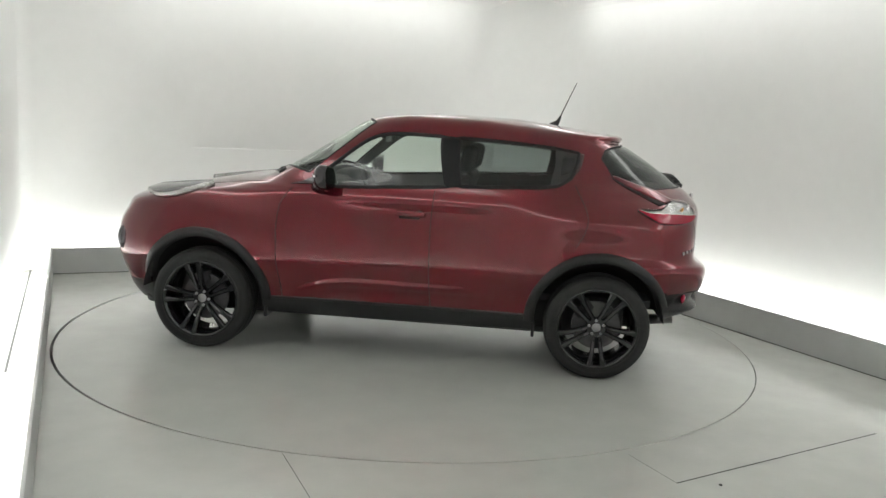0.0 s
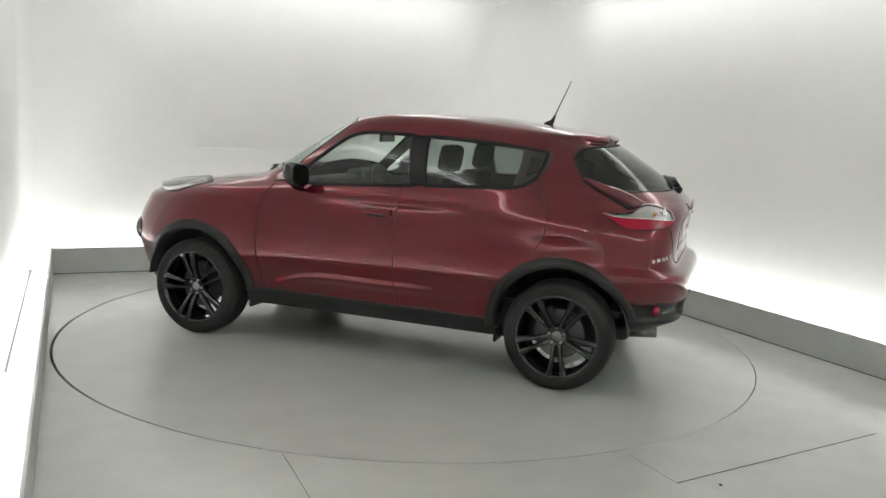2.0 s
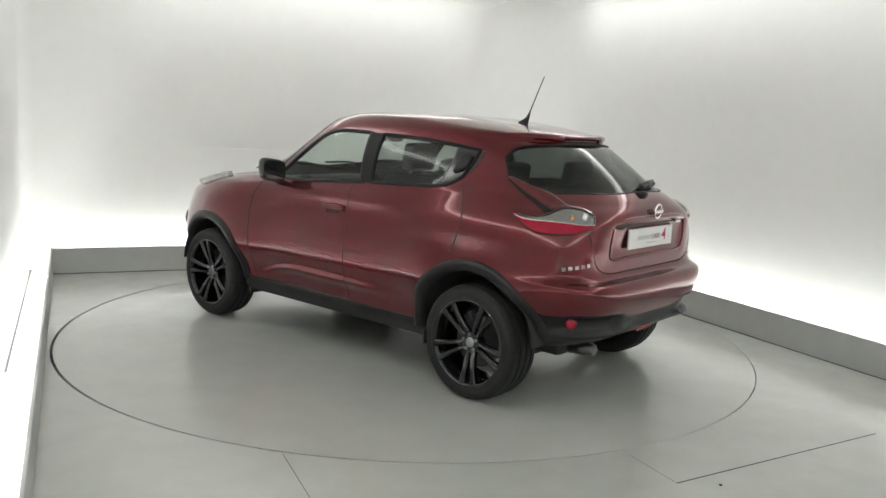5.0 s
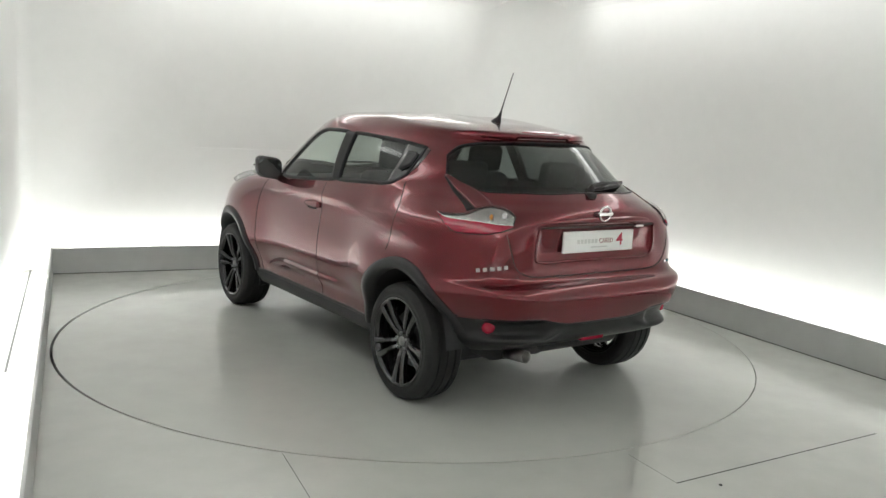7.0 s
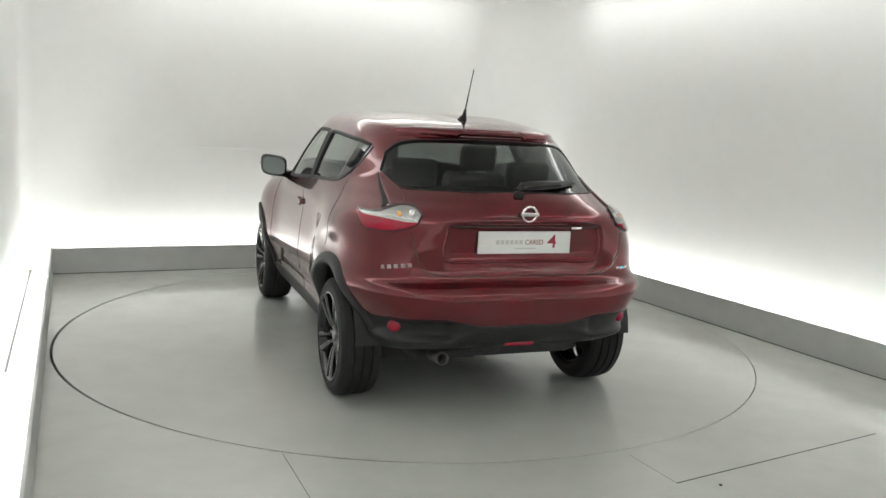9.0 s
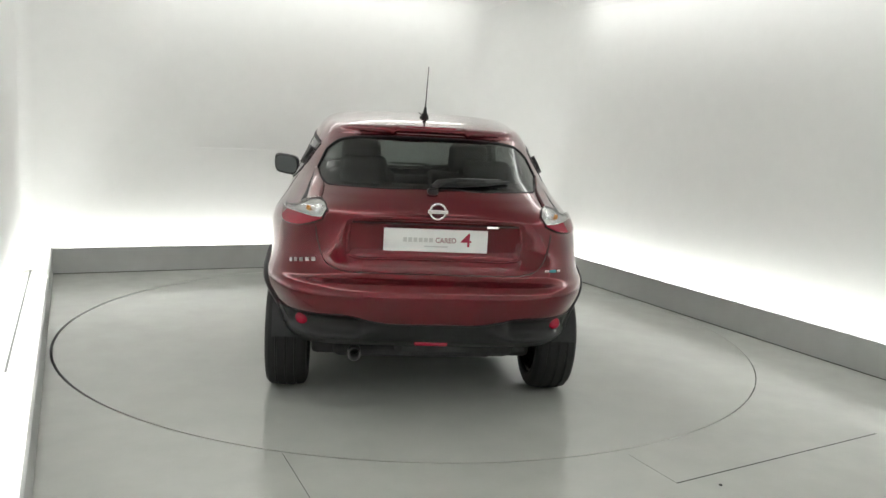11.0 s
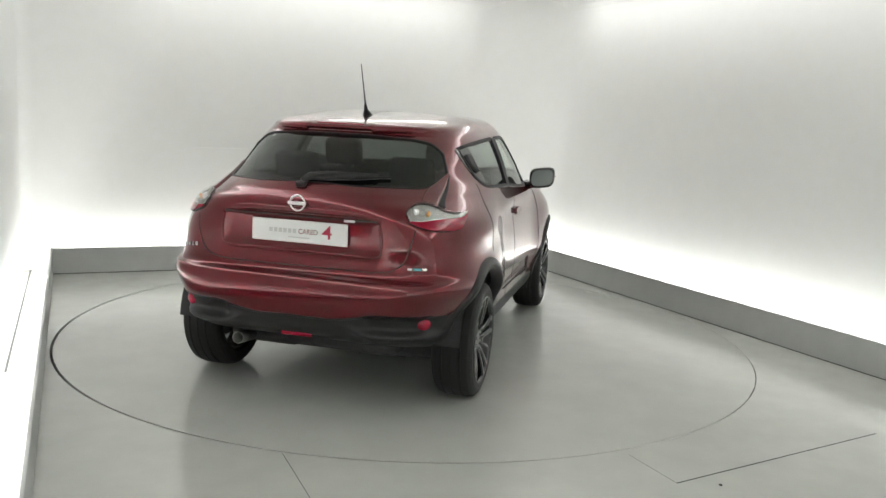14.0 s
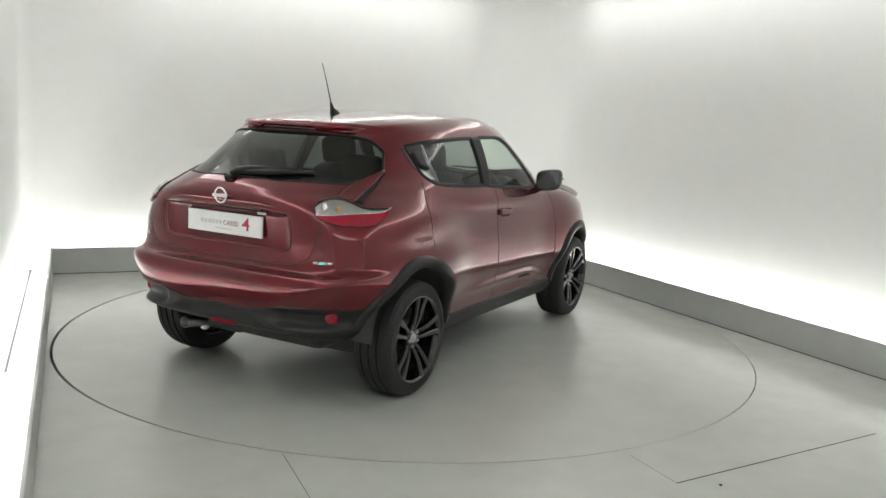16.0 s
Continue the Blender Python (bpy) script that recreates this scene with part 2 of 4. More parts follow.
def seam(name, pts, width, label, z=0.0):
    """A thin dark joint let into the floor along a line in world plan."""
    vs, fs = [], []
    for k, p in enumerate(pts):
        a, b = Vector(pts[max(k - 1, 0)]), Vector(pts[min(k + 1, len(pts) - 1)])
        d = (b - a).normalized()
        n = Vector((-d.y, d.x)) * width / 2
        vs += [(p[0] + n.x, p[1] + n.y, z + 0.001), (p[0] - n.x, p[1] - n.y, z + 0.001)]
    for k in range(len(pts) - 1):
        fs.append((2 * k, 2 * k + 1, 2 * k + 3, 2 * k + 2))
    return tagged(part(name, (vs, fs), M_SEAM_SHADE), label, "floor joint", kind="structure")


build_room()
seam("floor_joint", [(-0.562, -2.375), (-0.388, -2.785), (-0.202, -3.238)], 0.003, "thin joint of a floor hatch")
seam("floor_joint", [(1.075, -2.24), (1.214, -2.541)], 0.003, "thin joint of a floor hatch")
seam("floor_joint", [(1.214, -2.541), (2.525, -1.822)], 0.008, "dark open joint of a floor hatch")
seam("floor_joint", [(-3.542, 1.609), (-2.291, -1.402)], 0.016, "thin joint in the white light trough")

bolt_bm = bmesh.new()
bmesh.ops.create_cone(bolt_bm, cap_ends=True, segments=16, radius1=0.008, radius2=0.007, depth=0.004, matrix=Matrix.Translation((1.411, -2.543, 0.002)))
tagged(part("floor_bolt", bolt_bm, M_SEAM_SHADE), "small dark bolt head in the floor", "bolt", kind="structure")

# turntable: a disc that turns with the car
table_bm = bmesh.new()
bmesh.ops.create_cone(table_bm, cap_ends=True, segments=160, radius1=RING - 0.011, radius2=RING - 0.011, depth=0.05, matrix=Matrix.Translation((0, 0, -0.025)))
turntable = tagged(part("turntable", table_bm, M_TABLE), "round pale grey turntable disc flush with the floor", "turntable")

# ---- the car: x forward, y to its left, origin on the ground between the axles ----
car = tagged(new("car"), "deep red small crossover car with black wheels, parked on the turntable", "car")

WX, WZ = 1.265, 0.33
LIFT = 0.017          # the body rides this much higher on its wheels
HUB = 0.328 - LIFT


def rail(xf, xr, w, pf, pr, zs, n):
    """Half an outline in plan, from the front centre round the left side to the rear centre, evenly spaced, with heights zs = (x, z, ...)."""
    xm = 0.5 * (xf + xr)
    a = np.linspace(0, math.pi, 1601)
    c, s = np.cos(a), np.sin(a)
    p = np.where(c > 0, pf, pr)
    x = np.where(c > 0, xm + (xf - xm) * np.abs(c) ** (2 / p), xm - (xm - xr) * np.abs(c) ** (2 / p))
    y = w * np.abs(s) ** (2 / p)
    d = np.concatenate([[0], np.cumsum(np.hypot(np.diff(x), np.diff(y)))])
    t = np.linspace(0, d[-1], n)
    x, y = np.interp(t, d, x), np.interp(t, d, y)
    zx, zz = np.array(zs[0::2]), np.array(zs[1::2])
    o = np.argsort(zx)
    z = np.interp(x, zx[o], zz[o])
    k = np.ones(15) / 15
    z = np.convolve(np.pad(z, 7, mode="edge"), k, mode="valid")
    return np.stack([x, y, z], 1)


NU, NV = 520, 190
RAILS = [
    rail(1.90, -1.80, 0.765, 4.2, 6.0, (1.9, 0.22, 1.6, 0.24, 0.8, 0.245, -0.9, 0.255, -1.6, 0.34, -1.8, 0.36), NU),
    rail(1.96, -1.90, 0.790, 4.2, 6.2, (1.9, 0.30, 0.8, 0.31, -0.9, 0.32, -1.6, 0.40, -1.9, 0.41), NU),
    rail(2.02, -1.945, 0.800, 4.4, 6.4, (2.0, 0.45, 0.8, 0.43, -0.9, 0.44, -1.6, 0.51, -1.94, 0.525), NU),
    rail(2.05, -1.965, 0.841, 4.4, 6.8, (2.0, 0.60, 0.8, 0.57, -0.9, 0.58, -1.6, 0.63, -1.96, 0.64), NU),
    rail(2.03, -1.945, 0.839, 4.4, 7.6, (2.0, 0.74, 0.8, 0.69, -0.9, 0.70, -1.6, 0.70, -1.94, 0.70), NU),
    rail(1.98, -1.880, 0.829, 4.4, 7.4, (1.98, 0.84, 0.8, 0.80, -0.9, 0.80, -1.6, 0.755, -1.9, 0.745), NU),
    rail(1.92, -1.885, 0.819, 4.4, 6.6, (1.92, 0.92, 0.8, 0.90, -0.9, 0.90, -1.6, 0.90, -1.9, 0.90), NU),
    rail(1.72, -1.905, 0.805, 4.4, 4.7, (1.75, 0.985, 1.3, 1.00, 0.8, 1.0, -0.9, 1.02, -1.6, 1.035, -1.9, 1.04), NU),
    rail(1.25, -1.86, 0.790, 4.6, 3.1, (1.25, 1.075, 0.8, 1.055, 0.3, 1.065, -0.9, 1.13, -1.6, 1.125, -1.9, 1.13), NU),
    rail(0.99, -1.770, 0.772, 4.8, 2.5, (0.99, 1.11, 0.5, 1.10, 0.2, 1.12, -0.9, 1.195, -1.5, 1.205, -1.77, 1.200), NU),
    rail(0.72, -1.62, 0.724, 5.0, 2.5, (0.72, 1.255, 0.2, 1.26, -0.9, 1.30, -1.6, 1.305), NU),
    rail(0.49, -1.455, 0.664, 5.0, 2.7, (0.49, 1.405, 0.2, 1.405, -0.9, 1.40, -1.45, 1.405), NU),
    rail(0.36, -1.375, 0.612, 4.8, 3.0, (0.36, 1.492, 0, 1.498, -0.5, 1.492, -0.9, 1.465, -1.37, 1.438), NU),
    rail(0.25, -1.385, 0.537, 4.4, 3.2, (0.25, 1.534, 0, 1.548, -0.5, 1.540, -0.9, 1.504, -1.38, 1.463), NU),
    rail(0.08, -1.15, 0.32, 3.0, 3.4, (0.08, 1.562, -0.3, 1.570, -0.7, 1.560, -1.15, 1.514), NU),
    rail(-0.10, -0.95, 0.004, 2.5, 2.5, (-0.10, 1.575, -0.5, 1.573, -0.95, 1.536), NU),
]


def bulge(P):
    """Haunches over the wheels, the waist of the doors, the ridge low on the doors."""
    x, y, z = P[..., 0], P[..., 1], P[..., 2]
    f = np.clip((y - 0.45) / 0.3, 0, 1) ** 2
    b = 0.056 * np.exp(-((x - 1.25) / 0.52) ** 4 - ((z - 0.555) / 0.27) ** 2)
    b += 0.050 * np.exp(-((x + 1.22) / 0.50) ** 4 - ((z - 0.635) / 0.26) ** 2)
    b += 0.046 * np.exp(-((x + 1.22) / 0.40) ** 2 - ((z - 0.965) / 0.11) ** 2)
    b -= 0.006 * np.exp(-((x + 0.10) / 0.50) ** 2 - ((z - 0.905) / 0.085) ** 2)
    b += 0.054 * np.exp(-((x - 1.20) / 0.37) ** 2 - ((z - 0.86) / 0.16) ** 2)
    ridge = 0.474 - 0.07 * np.clip((x - 0.25) / 0.38, 0, 1) ** 2
    b += 0.020 * np.exp(-((x - 0.03) / 0.62) ** 6 - ((z - ridge) / 0.032) ** 2)
    b += 0.013 * np.exp(-((x + 0.05) / 0.62) ** 6 - ((z - 1.02) / 0.045) ** 2)
    out = P.copy()
    out[..., 1] = y + f * b
    # recess for the plate in the tailgate
    r = 1 / (1 + np.exp((y - 0.425) / 0.012)) / (1 + np.exp((z - 1.012) / 0.005)) / (1 + np.exp((0.835 - z) / 0.010))
    out[..., 0] += np.where(x < -1.5, 0.024 * r, 0)
    # pockets in the rear skirt, with a lip below that climbs towards the middle
    step = lambda d, w: 1 / (1 + np.exp(-np.clip(d / w, -40, 40)))
    pocket = step(y - 0.385, 0.012) * step(0.705 - y, 0.010) * step(z - 0.455, 0.007) * step(0.535 - z, 0.007)
    lip = step(y - 0.31, 0.025) * step(0.74 - y, 0.02) * np.exp(-((z - 0.425 - 0.05 * np.clip((0.42 - y) / 0.16, 0, 1)) / 0.021) ** 2)
    out[..., 0] += np.where(x < -1.5, 0.040 * pocket - 0.024 * lip, 0)
    return out


def loft(rails, nv):
    """Catmull-Rom through the rails."""
    R = np.stack(rails)
    # rail spacing by mean distance
    gap = np.linalg.norm(np.diff(R, axis=0), axis=2).mean(1)
    d = np.concatenate([[0], np.cumsum(gap)])
    out = []
    for t in np.linspace(0, d[-1], nv):
        k = min(max(int(np.searchsorted(d, t, side="right")) - 1, 0), len(R) - 2)
        f = (t - d[k]) / (d[k + 1] - d[k])
        p0, p1, p2, p3 = R[max(k - 1, 0)], R[k], R[k + 1], R[min(k + 2, len(R) - 1)]
        h = d[k + 1] - d[k]
        m1 = (p2 - p0) / (d[k + 1] - d[max(k - 1, 0)]) * h
        m2 = (p3 - p1) / (d[min(k + 2, len(R) - 1)] - d[k]) * h
        out.append((2 * f ** 3 - 3 * f ** 2 + 1) * p1 + (f ** 3 - 2 * f ** 2 + f) * m1 + (-2 * f ** 3 + 3 * f ** 2) * p2 + (f ** 3 - f ** 2) * m2)
    return np.stack(out)


S = bulge(loft(RAILS, NV))                     # NV x NU x 3, left half
du, dv = np.gradient(S, axis=1), np.gradient(S, axis=0)
NRM = np.cross(du, dv)
NRM /= np.linalg.norm(NRM, axis=2, keepdims=True) + 1e-9
if (NRM[NV // 3, NU // 2] * np.array([0, 1, 0])).sum() < 0:
    NRM = -NRM


def at(u, v, off=0.0):
    """Surface point at fractional grid place (u, v), lifted by off."""
    u, v = min(max(u, 0), NU - 1.001), min(max(v, 0), NV - 1.001)
    i, j = int(u), int(v)
    a, b = u - i, v - j
    w = ((1 - a) * (1 - b), a * (1 - b), (1 - a) * b, a * b)
    p = S[j, i] * w[0] + S[j, i + 1] * w[1] + S[j + 1, i] * w[2] + S[j + 1, i + 1] * w[3]
    n = NRM[j, i] * w[0] + NRM[j, i + 1] * w[1] + NRM[j + 1, i] * w[2] + NRM[j + 1, i + 1] * w[3]
    n = n / (np.linalg.norm(n) + 1e-9)
    return p + n * off


SIDE = np.abs(NRM[..., 1]) > 0.45
REAR = (NRM[..., 0] < -0.25) & (S[..., 0] < -1.0)


def find(p, view):
    """Grid place of a point given as (x, z) seen from the side, (y, z) from behind, or (x, y, z)."""
    if view == "side":
        d = (S[..., 0] - p[0]) ** 2 + (S[..., 2] - p[1]) ** 2 + np.where(SIDE, 0, 9)
    elif view == "rear":
        d = (S[..., 1] - p[0]) ** 2 + (S[..., 2] - p[1]) ** 2 + np.where(REAR, 0, 9)
    else:
        d = ((S - np.array(p)) ** 2).sum(2)
    j, i = np.unravel_index(np.argmin(d), d.shape)
    # one refining step along the grid
    if 0 < i < NU - 1 and 0 < j < NV - 1:
        if view == "side":
            ax = [0, 2]
            tgt = np.array(p)
        elif view == "rear":
            ax = [1, 2]
            tgt = np.array(p)
        else:
            ax = [0, 1, 2]
            tgt = np.array(p)
        J = np.stack([(S[j, i + 1] - S[j, i - 1])[ax] / 2, (S[j + 1, i] - S[j - 1, i])[ax] / 2], 1)
        step = np.linalg.lstsq(J, tgt - S[j, i][ax], rcond=None)[0]
        step = np.clip(step, -1, 1)
        return np.array([i + step[0], j + step[1]])
    return np.array([float(i), float(j)])


def smooth_line(pts, n):
    """Rounded line through points, n samples."""
    P = np.array(pts, float)
    d = np.concatenate([[0], np.cumsum(np.linalg.norm(np.diff(P, axis=0), axis=1))])
    t = np.linspace(0, d[-1], n)
    out = np.empty((n, P.shape[1]))
    for q, tt in enumerate(t):
        k = min(max(int(np.searchsorted(d, tt, side="right")) - 1, 0), len(P) - 2)
        h = d[k + 1] - d[k]
        f = (tt - d[k]) / h
        p0, p1, p2, p3 = P[max(k - 1, 0)], P[k], P[k + 1], P[min(k + 2, len(P) - 1)]
        m1 = (p2 - p0) / (d[k + 1] - d[max(k - 1, 0)]) * h
        m2 = (p3 - p1) / (d[min(k + 2, len(P) - 1)] - d[k]) * h
        out[q] = (2 * f ** 3 - 3 * f ** 2 + 1) * p1 + (f ** 3 - 2 * f ** 2 + f) * m1 + (-2 * f ** 3 + 3 * f ** 2) * p2 + (f ** 3 - f ** 2) * m2
    return out


def line(pts, view, n=40, curved=True):
    """A line on the body as grid places."""
    q = smooth_line(pts, n) if curved and len(pts) > 2 else np.array([np.array(pts[0]) + (np.array(pts[-1]) - np.array(pts[0])) * f for f in np.linspace(0, 1, n)])
    return np.array([find(p, view) for p in q])


def mirror(vf):
    vs, fs = vf
    return [(v[0], -v[1], v[2]) for v in vs], [tuple(reversed(f)) for f in fs]


def inside(poly, u, v):
    c = np.zeros(u.shape, bool)
    n = len(poly)
    for k in range(n):
        x1, y1 = poly[k]
        x2, y2 = poly[(k + 1) % n]
        if y1 == y2:
            continue
        hit = ((y1 > v) != (y2 > v)) & (u < (x2 - x1) * (v - y1) / (y2 - y1) + x1)
        c ^= hit
    return c


def patch(low, high, off, rows=14, fade=False):
    """Skin between two lines on the body, lifted by off, with a rim back to the body."""
    vs, fs = [], []
    n = len(low)
    for r in range(rows + 1):
        f = r / rows
        for k in range(n):
            p = low[k] * (1 - f) + high[k] * f
            vs.append(at(p[0], p[1], off * (1 - (k / (n - 1)) ** 3) if fade else off))
    for r in range(rows):
        for k in range(n - 1):
            a = r * n + k
            fs.append((a, a + 1, a + n + 1, a + n))
    rim = [k for k in range(n)] + [r * n + n - 1 for r in range(1, rows + 1)] + [rows * n + k for k in range(n - 2, -1, -1)] + [r * n for r in range(rows - 1, 0, -1)]
    base = len(vs)
    flat = [low[k] for k in range(n)] + [low[-1] * (1 - r / rows) + high[-1] * (r / rows) for r in range(1, rows + 1)] + [high[k] for k in range(n - 2, -1, -1)] + [low[0] * (1 - r / rows) + high[0] * (r / rows) for r in range(rows - 1, 0, -1)]
    for p in flat:
        vs.append(at(p[0], p[1], -0.006))
    m = len(rim)
    for k in range(m):
        fs.append((rim[k], base + k, base + (k + 1) % m, rim[(k + 1) % m]))
    return vs, fs


def ribbon(path, width, height, closed=False):
    """A rounded strip that follows a line on the body."""
    P = [at(p[0], p[1], 0.0) for p in path]
    N = [at(p[0], p[1], 1.0) - at(p[0], p[1], 0.0) for p in path]
    vs, fs = [], []
    n = len(P)
    for k in range(n):
        a = P[(k - 1) % n] if closed or k else P[0]
        b = P[(k + 1) % n] if closed or k < n - 1 else P[-1]
        d = b - a
        d = d / (np.linalg.norm(d) + 1e-9)
        s = np.cross(N[k], d)
        s = s / (np.linalg.norm(s) + 1e-9)
        for o, h in ((-0.5, -0.004), (-0.42, height * 0.75), (0, height), (0.42, height * 0.75), (0.5, -0.004)):
            vs.append(P[k] + s * o * width + N[k] * h)
    for k in range(n if closed else n - 1):
        for q in range(4):
            a, b = k * 5 + q, ((k + 1) % n) * 5 + q
            fs.append((a, a + 1, b + 1, b))
    return vs, fs


# -- lines on the body --
FW_LOW = line([(0.60, 1.095), (0.40, 1.083), (0.0, 1.103), (-0.30, 1.122)], "side")
FW_HIGH = line([(0.56, 1.125), (0.40, 1.262), (0.24, 1.385), (0.12, 1.425), (-0.05, 1.432), (-0.24, 1.428)], "side")
RW_LOW = line([(-0.37, 1.128), (-0.7, 1.142), (-0.96, 1.163), (-1.05, 1.215)], "side")
RW_HIGH = line([(-0.34, 1.425), (-0.6, 1.415), (-0.92, 1.392), (-1.09, 1.368)], "side")
TG_LOW = line([(-1.795, 0.0, 1.170), (-1.765, 0.29, 1.165), (-1.60, 0.53, 1.163), (-1.46, 0.59, 1.195), (-1.31, 0.622, 1.235)], "3d", 60)
TG_HIGH = line([(-1.405, 0.0, 1.433), (-1.378, 0.3, 1.426), (-1.31, 0.44, 1.409), (-1.262, 0.505, 1.388), (-1.235, 0.565, 1.335)], "3d", 60)
WS_LOW = line([(0.93, 0.0, 1.125), (0.86, 0.3, 1.13), (0.72, 0.55, 1.125), (0.60, 0.66, 1.13)], "3d")
WS_HIGH = line([(0.31, 0.0, 1.482), (0.29, 0.25, 1.475), (0.24, 0.45, 1.455), (0.20, 0.52, 1.445)], "3d")
HOLES = [np.concatenate([lo, hi[::-1]]) for lo, hi in ((FW_LOW, FW_HIGH), (RW_LOW, RW_HIGH))]
HOLES += [np.concatenate([lo, hi[::-1], ]) for lo, hi in ((TG_LOW, TG_HIGH), (WS_LOW, WS_HIGH))]
for k in (2, 3):   # stretch past the centre line so that no sliver stays
    h = HOLES[k].copy()
    m = len(TG_LOW)
    push = 30 if k == 2 else -30
    h = np.concatenate([h, [[h[-1][0] + push, h[-1][1]], [h[0][0] + push, h[0][1]]]])
    HOLES[k] = h

uu, vv = np.meshgrid(np.arange(NU - 1) + 0.5, np.arange(NV - 1) + 0.5)
C = 0.25 * (S[:-1, :-1] + S[1:, :-1] + S[:-1, 1:] + S[1:, 1:])
gone = np.zeros(uu.shape, bool)
for h in HOLES:
    gone |= inside(h, uu, vv)
ARCH_IN = 0.395
arch = np.zeros(uu.shape, bool)
for sx in (1, -1):
    arch |= (np.hypot(C[..., 0] - sx * WX, C[..., 2] - WZ) < ARCH_IN) & (C[..., 1] > 0.5)
gone |= arch
# lower black plastic: sills, bumper skirts
xx, zz, yy = C[..., 0], C[..., 2], C[..., 1]
rear_edge = 0.503 + 0.040 * np.clip((yy - 0.24) / 0.18, 0, 1)
black = (zz < 0.348) & (np.abs(xx) < 1.2) | (zz < rear_edge) & (xx < -1.45) | (zz < 0.36) & (xx > 1.3)
kind = np.where(black, 1, 0)
door_f = (xx < 0.80) & (xx > -0.245) & (zz > 0.348) & (zz < 1.5) & (yy > 0.55)
door_r = (xx <= -0.245) & (xx > -1.0 - 0.22 * (zz - 1.0)) & (zz > 0.348) & (zz < 1.5) & (yy > 0.55) & (np.hypot(xx + WX, zz - WZ) > 0.47)
roof = (zz > 1.455) | (yy < 0.5) & (zz > 1.44) & (xx > -1.3)
gate = (xx < -1.2) & (yy < 0.60) & (zz > 0.755) & ~roof
bumper = (xx < -1.45) & (zz <= 0.755)
hood = (xx > 0.9) & (zz > 0.95) & (yy < 0.62)
kind = np.where(black, 1, np.where(roof, 2, np.where(door_f, 3, np.where(door_r, 4, np.where(gate, 5, np.where(bumper, 6, np.where(hood, 7, 0)))))))


def skin(mask, both=False, shrink=0.0, step=1, side=1):
    """The faces of the body in mask, as mesh data."""
    jj, ii = np.nonzero(mask)
    idx = -np.ones(NV * NU, int)
    q = np.stack([jj * NU + ii, jj * NU + ii + 1, (jj + 1) * NU + ii + 1, (jj + 1) * NU + ii], 1)
    used = np.unique(q)
    idx[used] = np.arange(len(used))
    V = (S - NRM * shrink).reshape(-1, 3)[used]
    F = idx[q]
    if (side == 1) != True:
        V = V * np.array([1, -1, 1])
        F = F[:, ::-1]
    if both:
        V2 = V * np.array([1, -1, 1])
        F = np.concatenate([F, F[:, ::-1] + len(V)])
        V = np.concatenate([V, V2])
    me_v, me_f = V.tolist(), F.tolist()
    return me_v, me_f


# faces need outward normals: check the winding once
_p = S[NV // 3, NU // 2], S[NV // 3, NU // 2 + 1], S[NV // 3 + 1, NU // 2 + 1]
FLIP = np.cross(_p[1] - _p[0], _p[2] - _p[0])[1] < 0


def shell(name, mask, mat, label="", both=True, side=1, shrink=0.0):
    vs, fs = skin(mask, both, shrink, side=side)
    if FLIP:
        fs = [tuple(reversed(f)) for f in fs]
    return part(name, (vs, fs), mat, car, label, smooth=True)


keep = ~gone
wing = (kind == 0) & (xx > 0.75) & ~((xx > 1.72) & (zz < 0.86))
quarter = (kind == 0) & (xx < -0.85)
nose = (kind == 0) & (xx > 1.72) & (zz < 0.86)
rest = (kind == 0) & ~wing & ~quarter & ~nose
shell("roof", keep & (kind == 2), M_PAINT)
shell("bonnet", keep & (kind == 7), M_PAINT)
tailgate = shell("tailgate", keep & (kind == 5), M_PAINT, "red tailgate with a wide rear window")
shell("rear_bumper", keep & (kind == 6), M_PAINT)
shell("front_bumper", keep & nose, M_PAINT)
for sd in (1, -1):
    shell("front_wing", keep & wing, M_PAINT, both=False, side=sd)
    shell("rear_quarter_panel", keep & quarter, M_PAINT, both=False, side=sd)
    if (keep & rest).any():
        shell("door_frame", keep & rest, M_PAINT, both=False, side=sd)
    shell("front_door", keep & (kind == 3), M_PAINT, both=False, side=sd)
    shell("rear_door", keep & (kind == 4), M_PAINT, both=False, side=sd)
    shell("sill", keep & (kind == 1) & (np.abs(xx) < 1.25), M_BLACK, "black plastic sill cladding", both=False, side=sd)
shell("rear_skirt", keep & (kind == 1) & (xx < -1.25), M_BLACK, "black plastic lower rear bumper")
shell("front_skirt", keep & (kind == 1) & (xx > 1.25), M_BLACK)
lin = keep & (zz > 0.5) & (zz < 1.44)
lining = shell("cabin_lining", lin, M_LINING, "dark cabin lining", shrink=0.022)
shell("headliner", keep & (zz >= 1.44), M_CEILCLOTH, shrink=0.022)


def both_sides(name, vf, mat, parent=None, label="", smooth=True):
    a = part(name, vf, mat, parent or car, label, smooth)
    b = part(name, mirror(vf), mat, parent or car, label, smooth)
    return a, b


def window_rim(lo, hi):
    side_a = [lo[-1] * (1 - f) + hi[-1] * f for f in np.linspace(0, 1, 12)[1:-1]]
    side_b = [hi[0] * (1 - f) + lo[0] * f for f in np.linspace(0, 1, 12)[1:-1]]
    return np.array(list(lo) + side_a + list(hi[::-1]) + side_b)


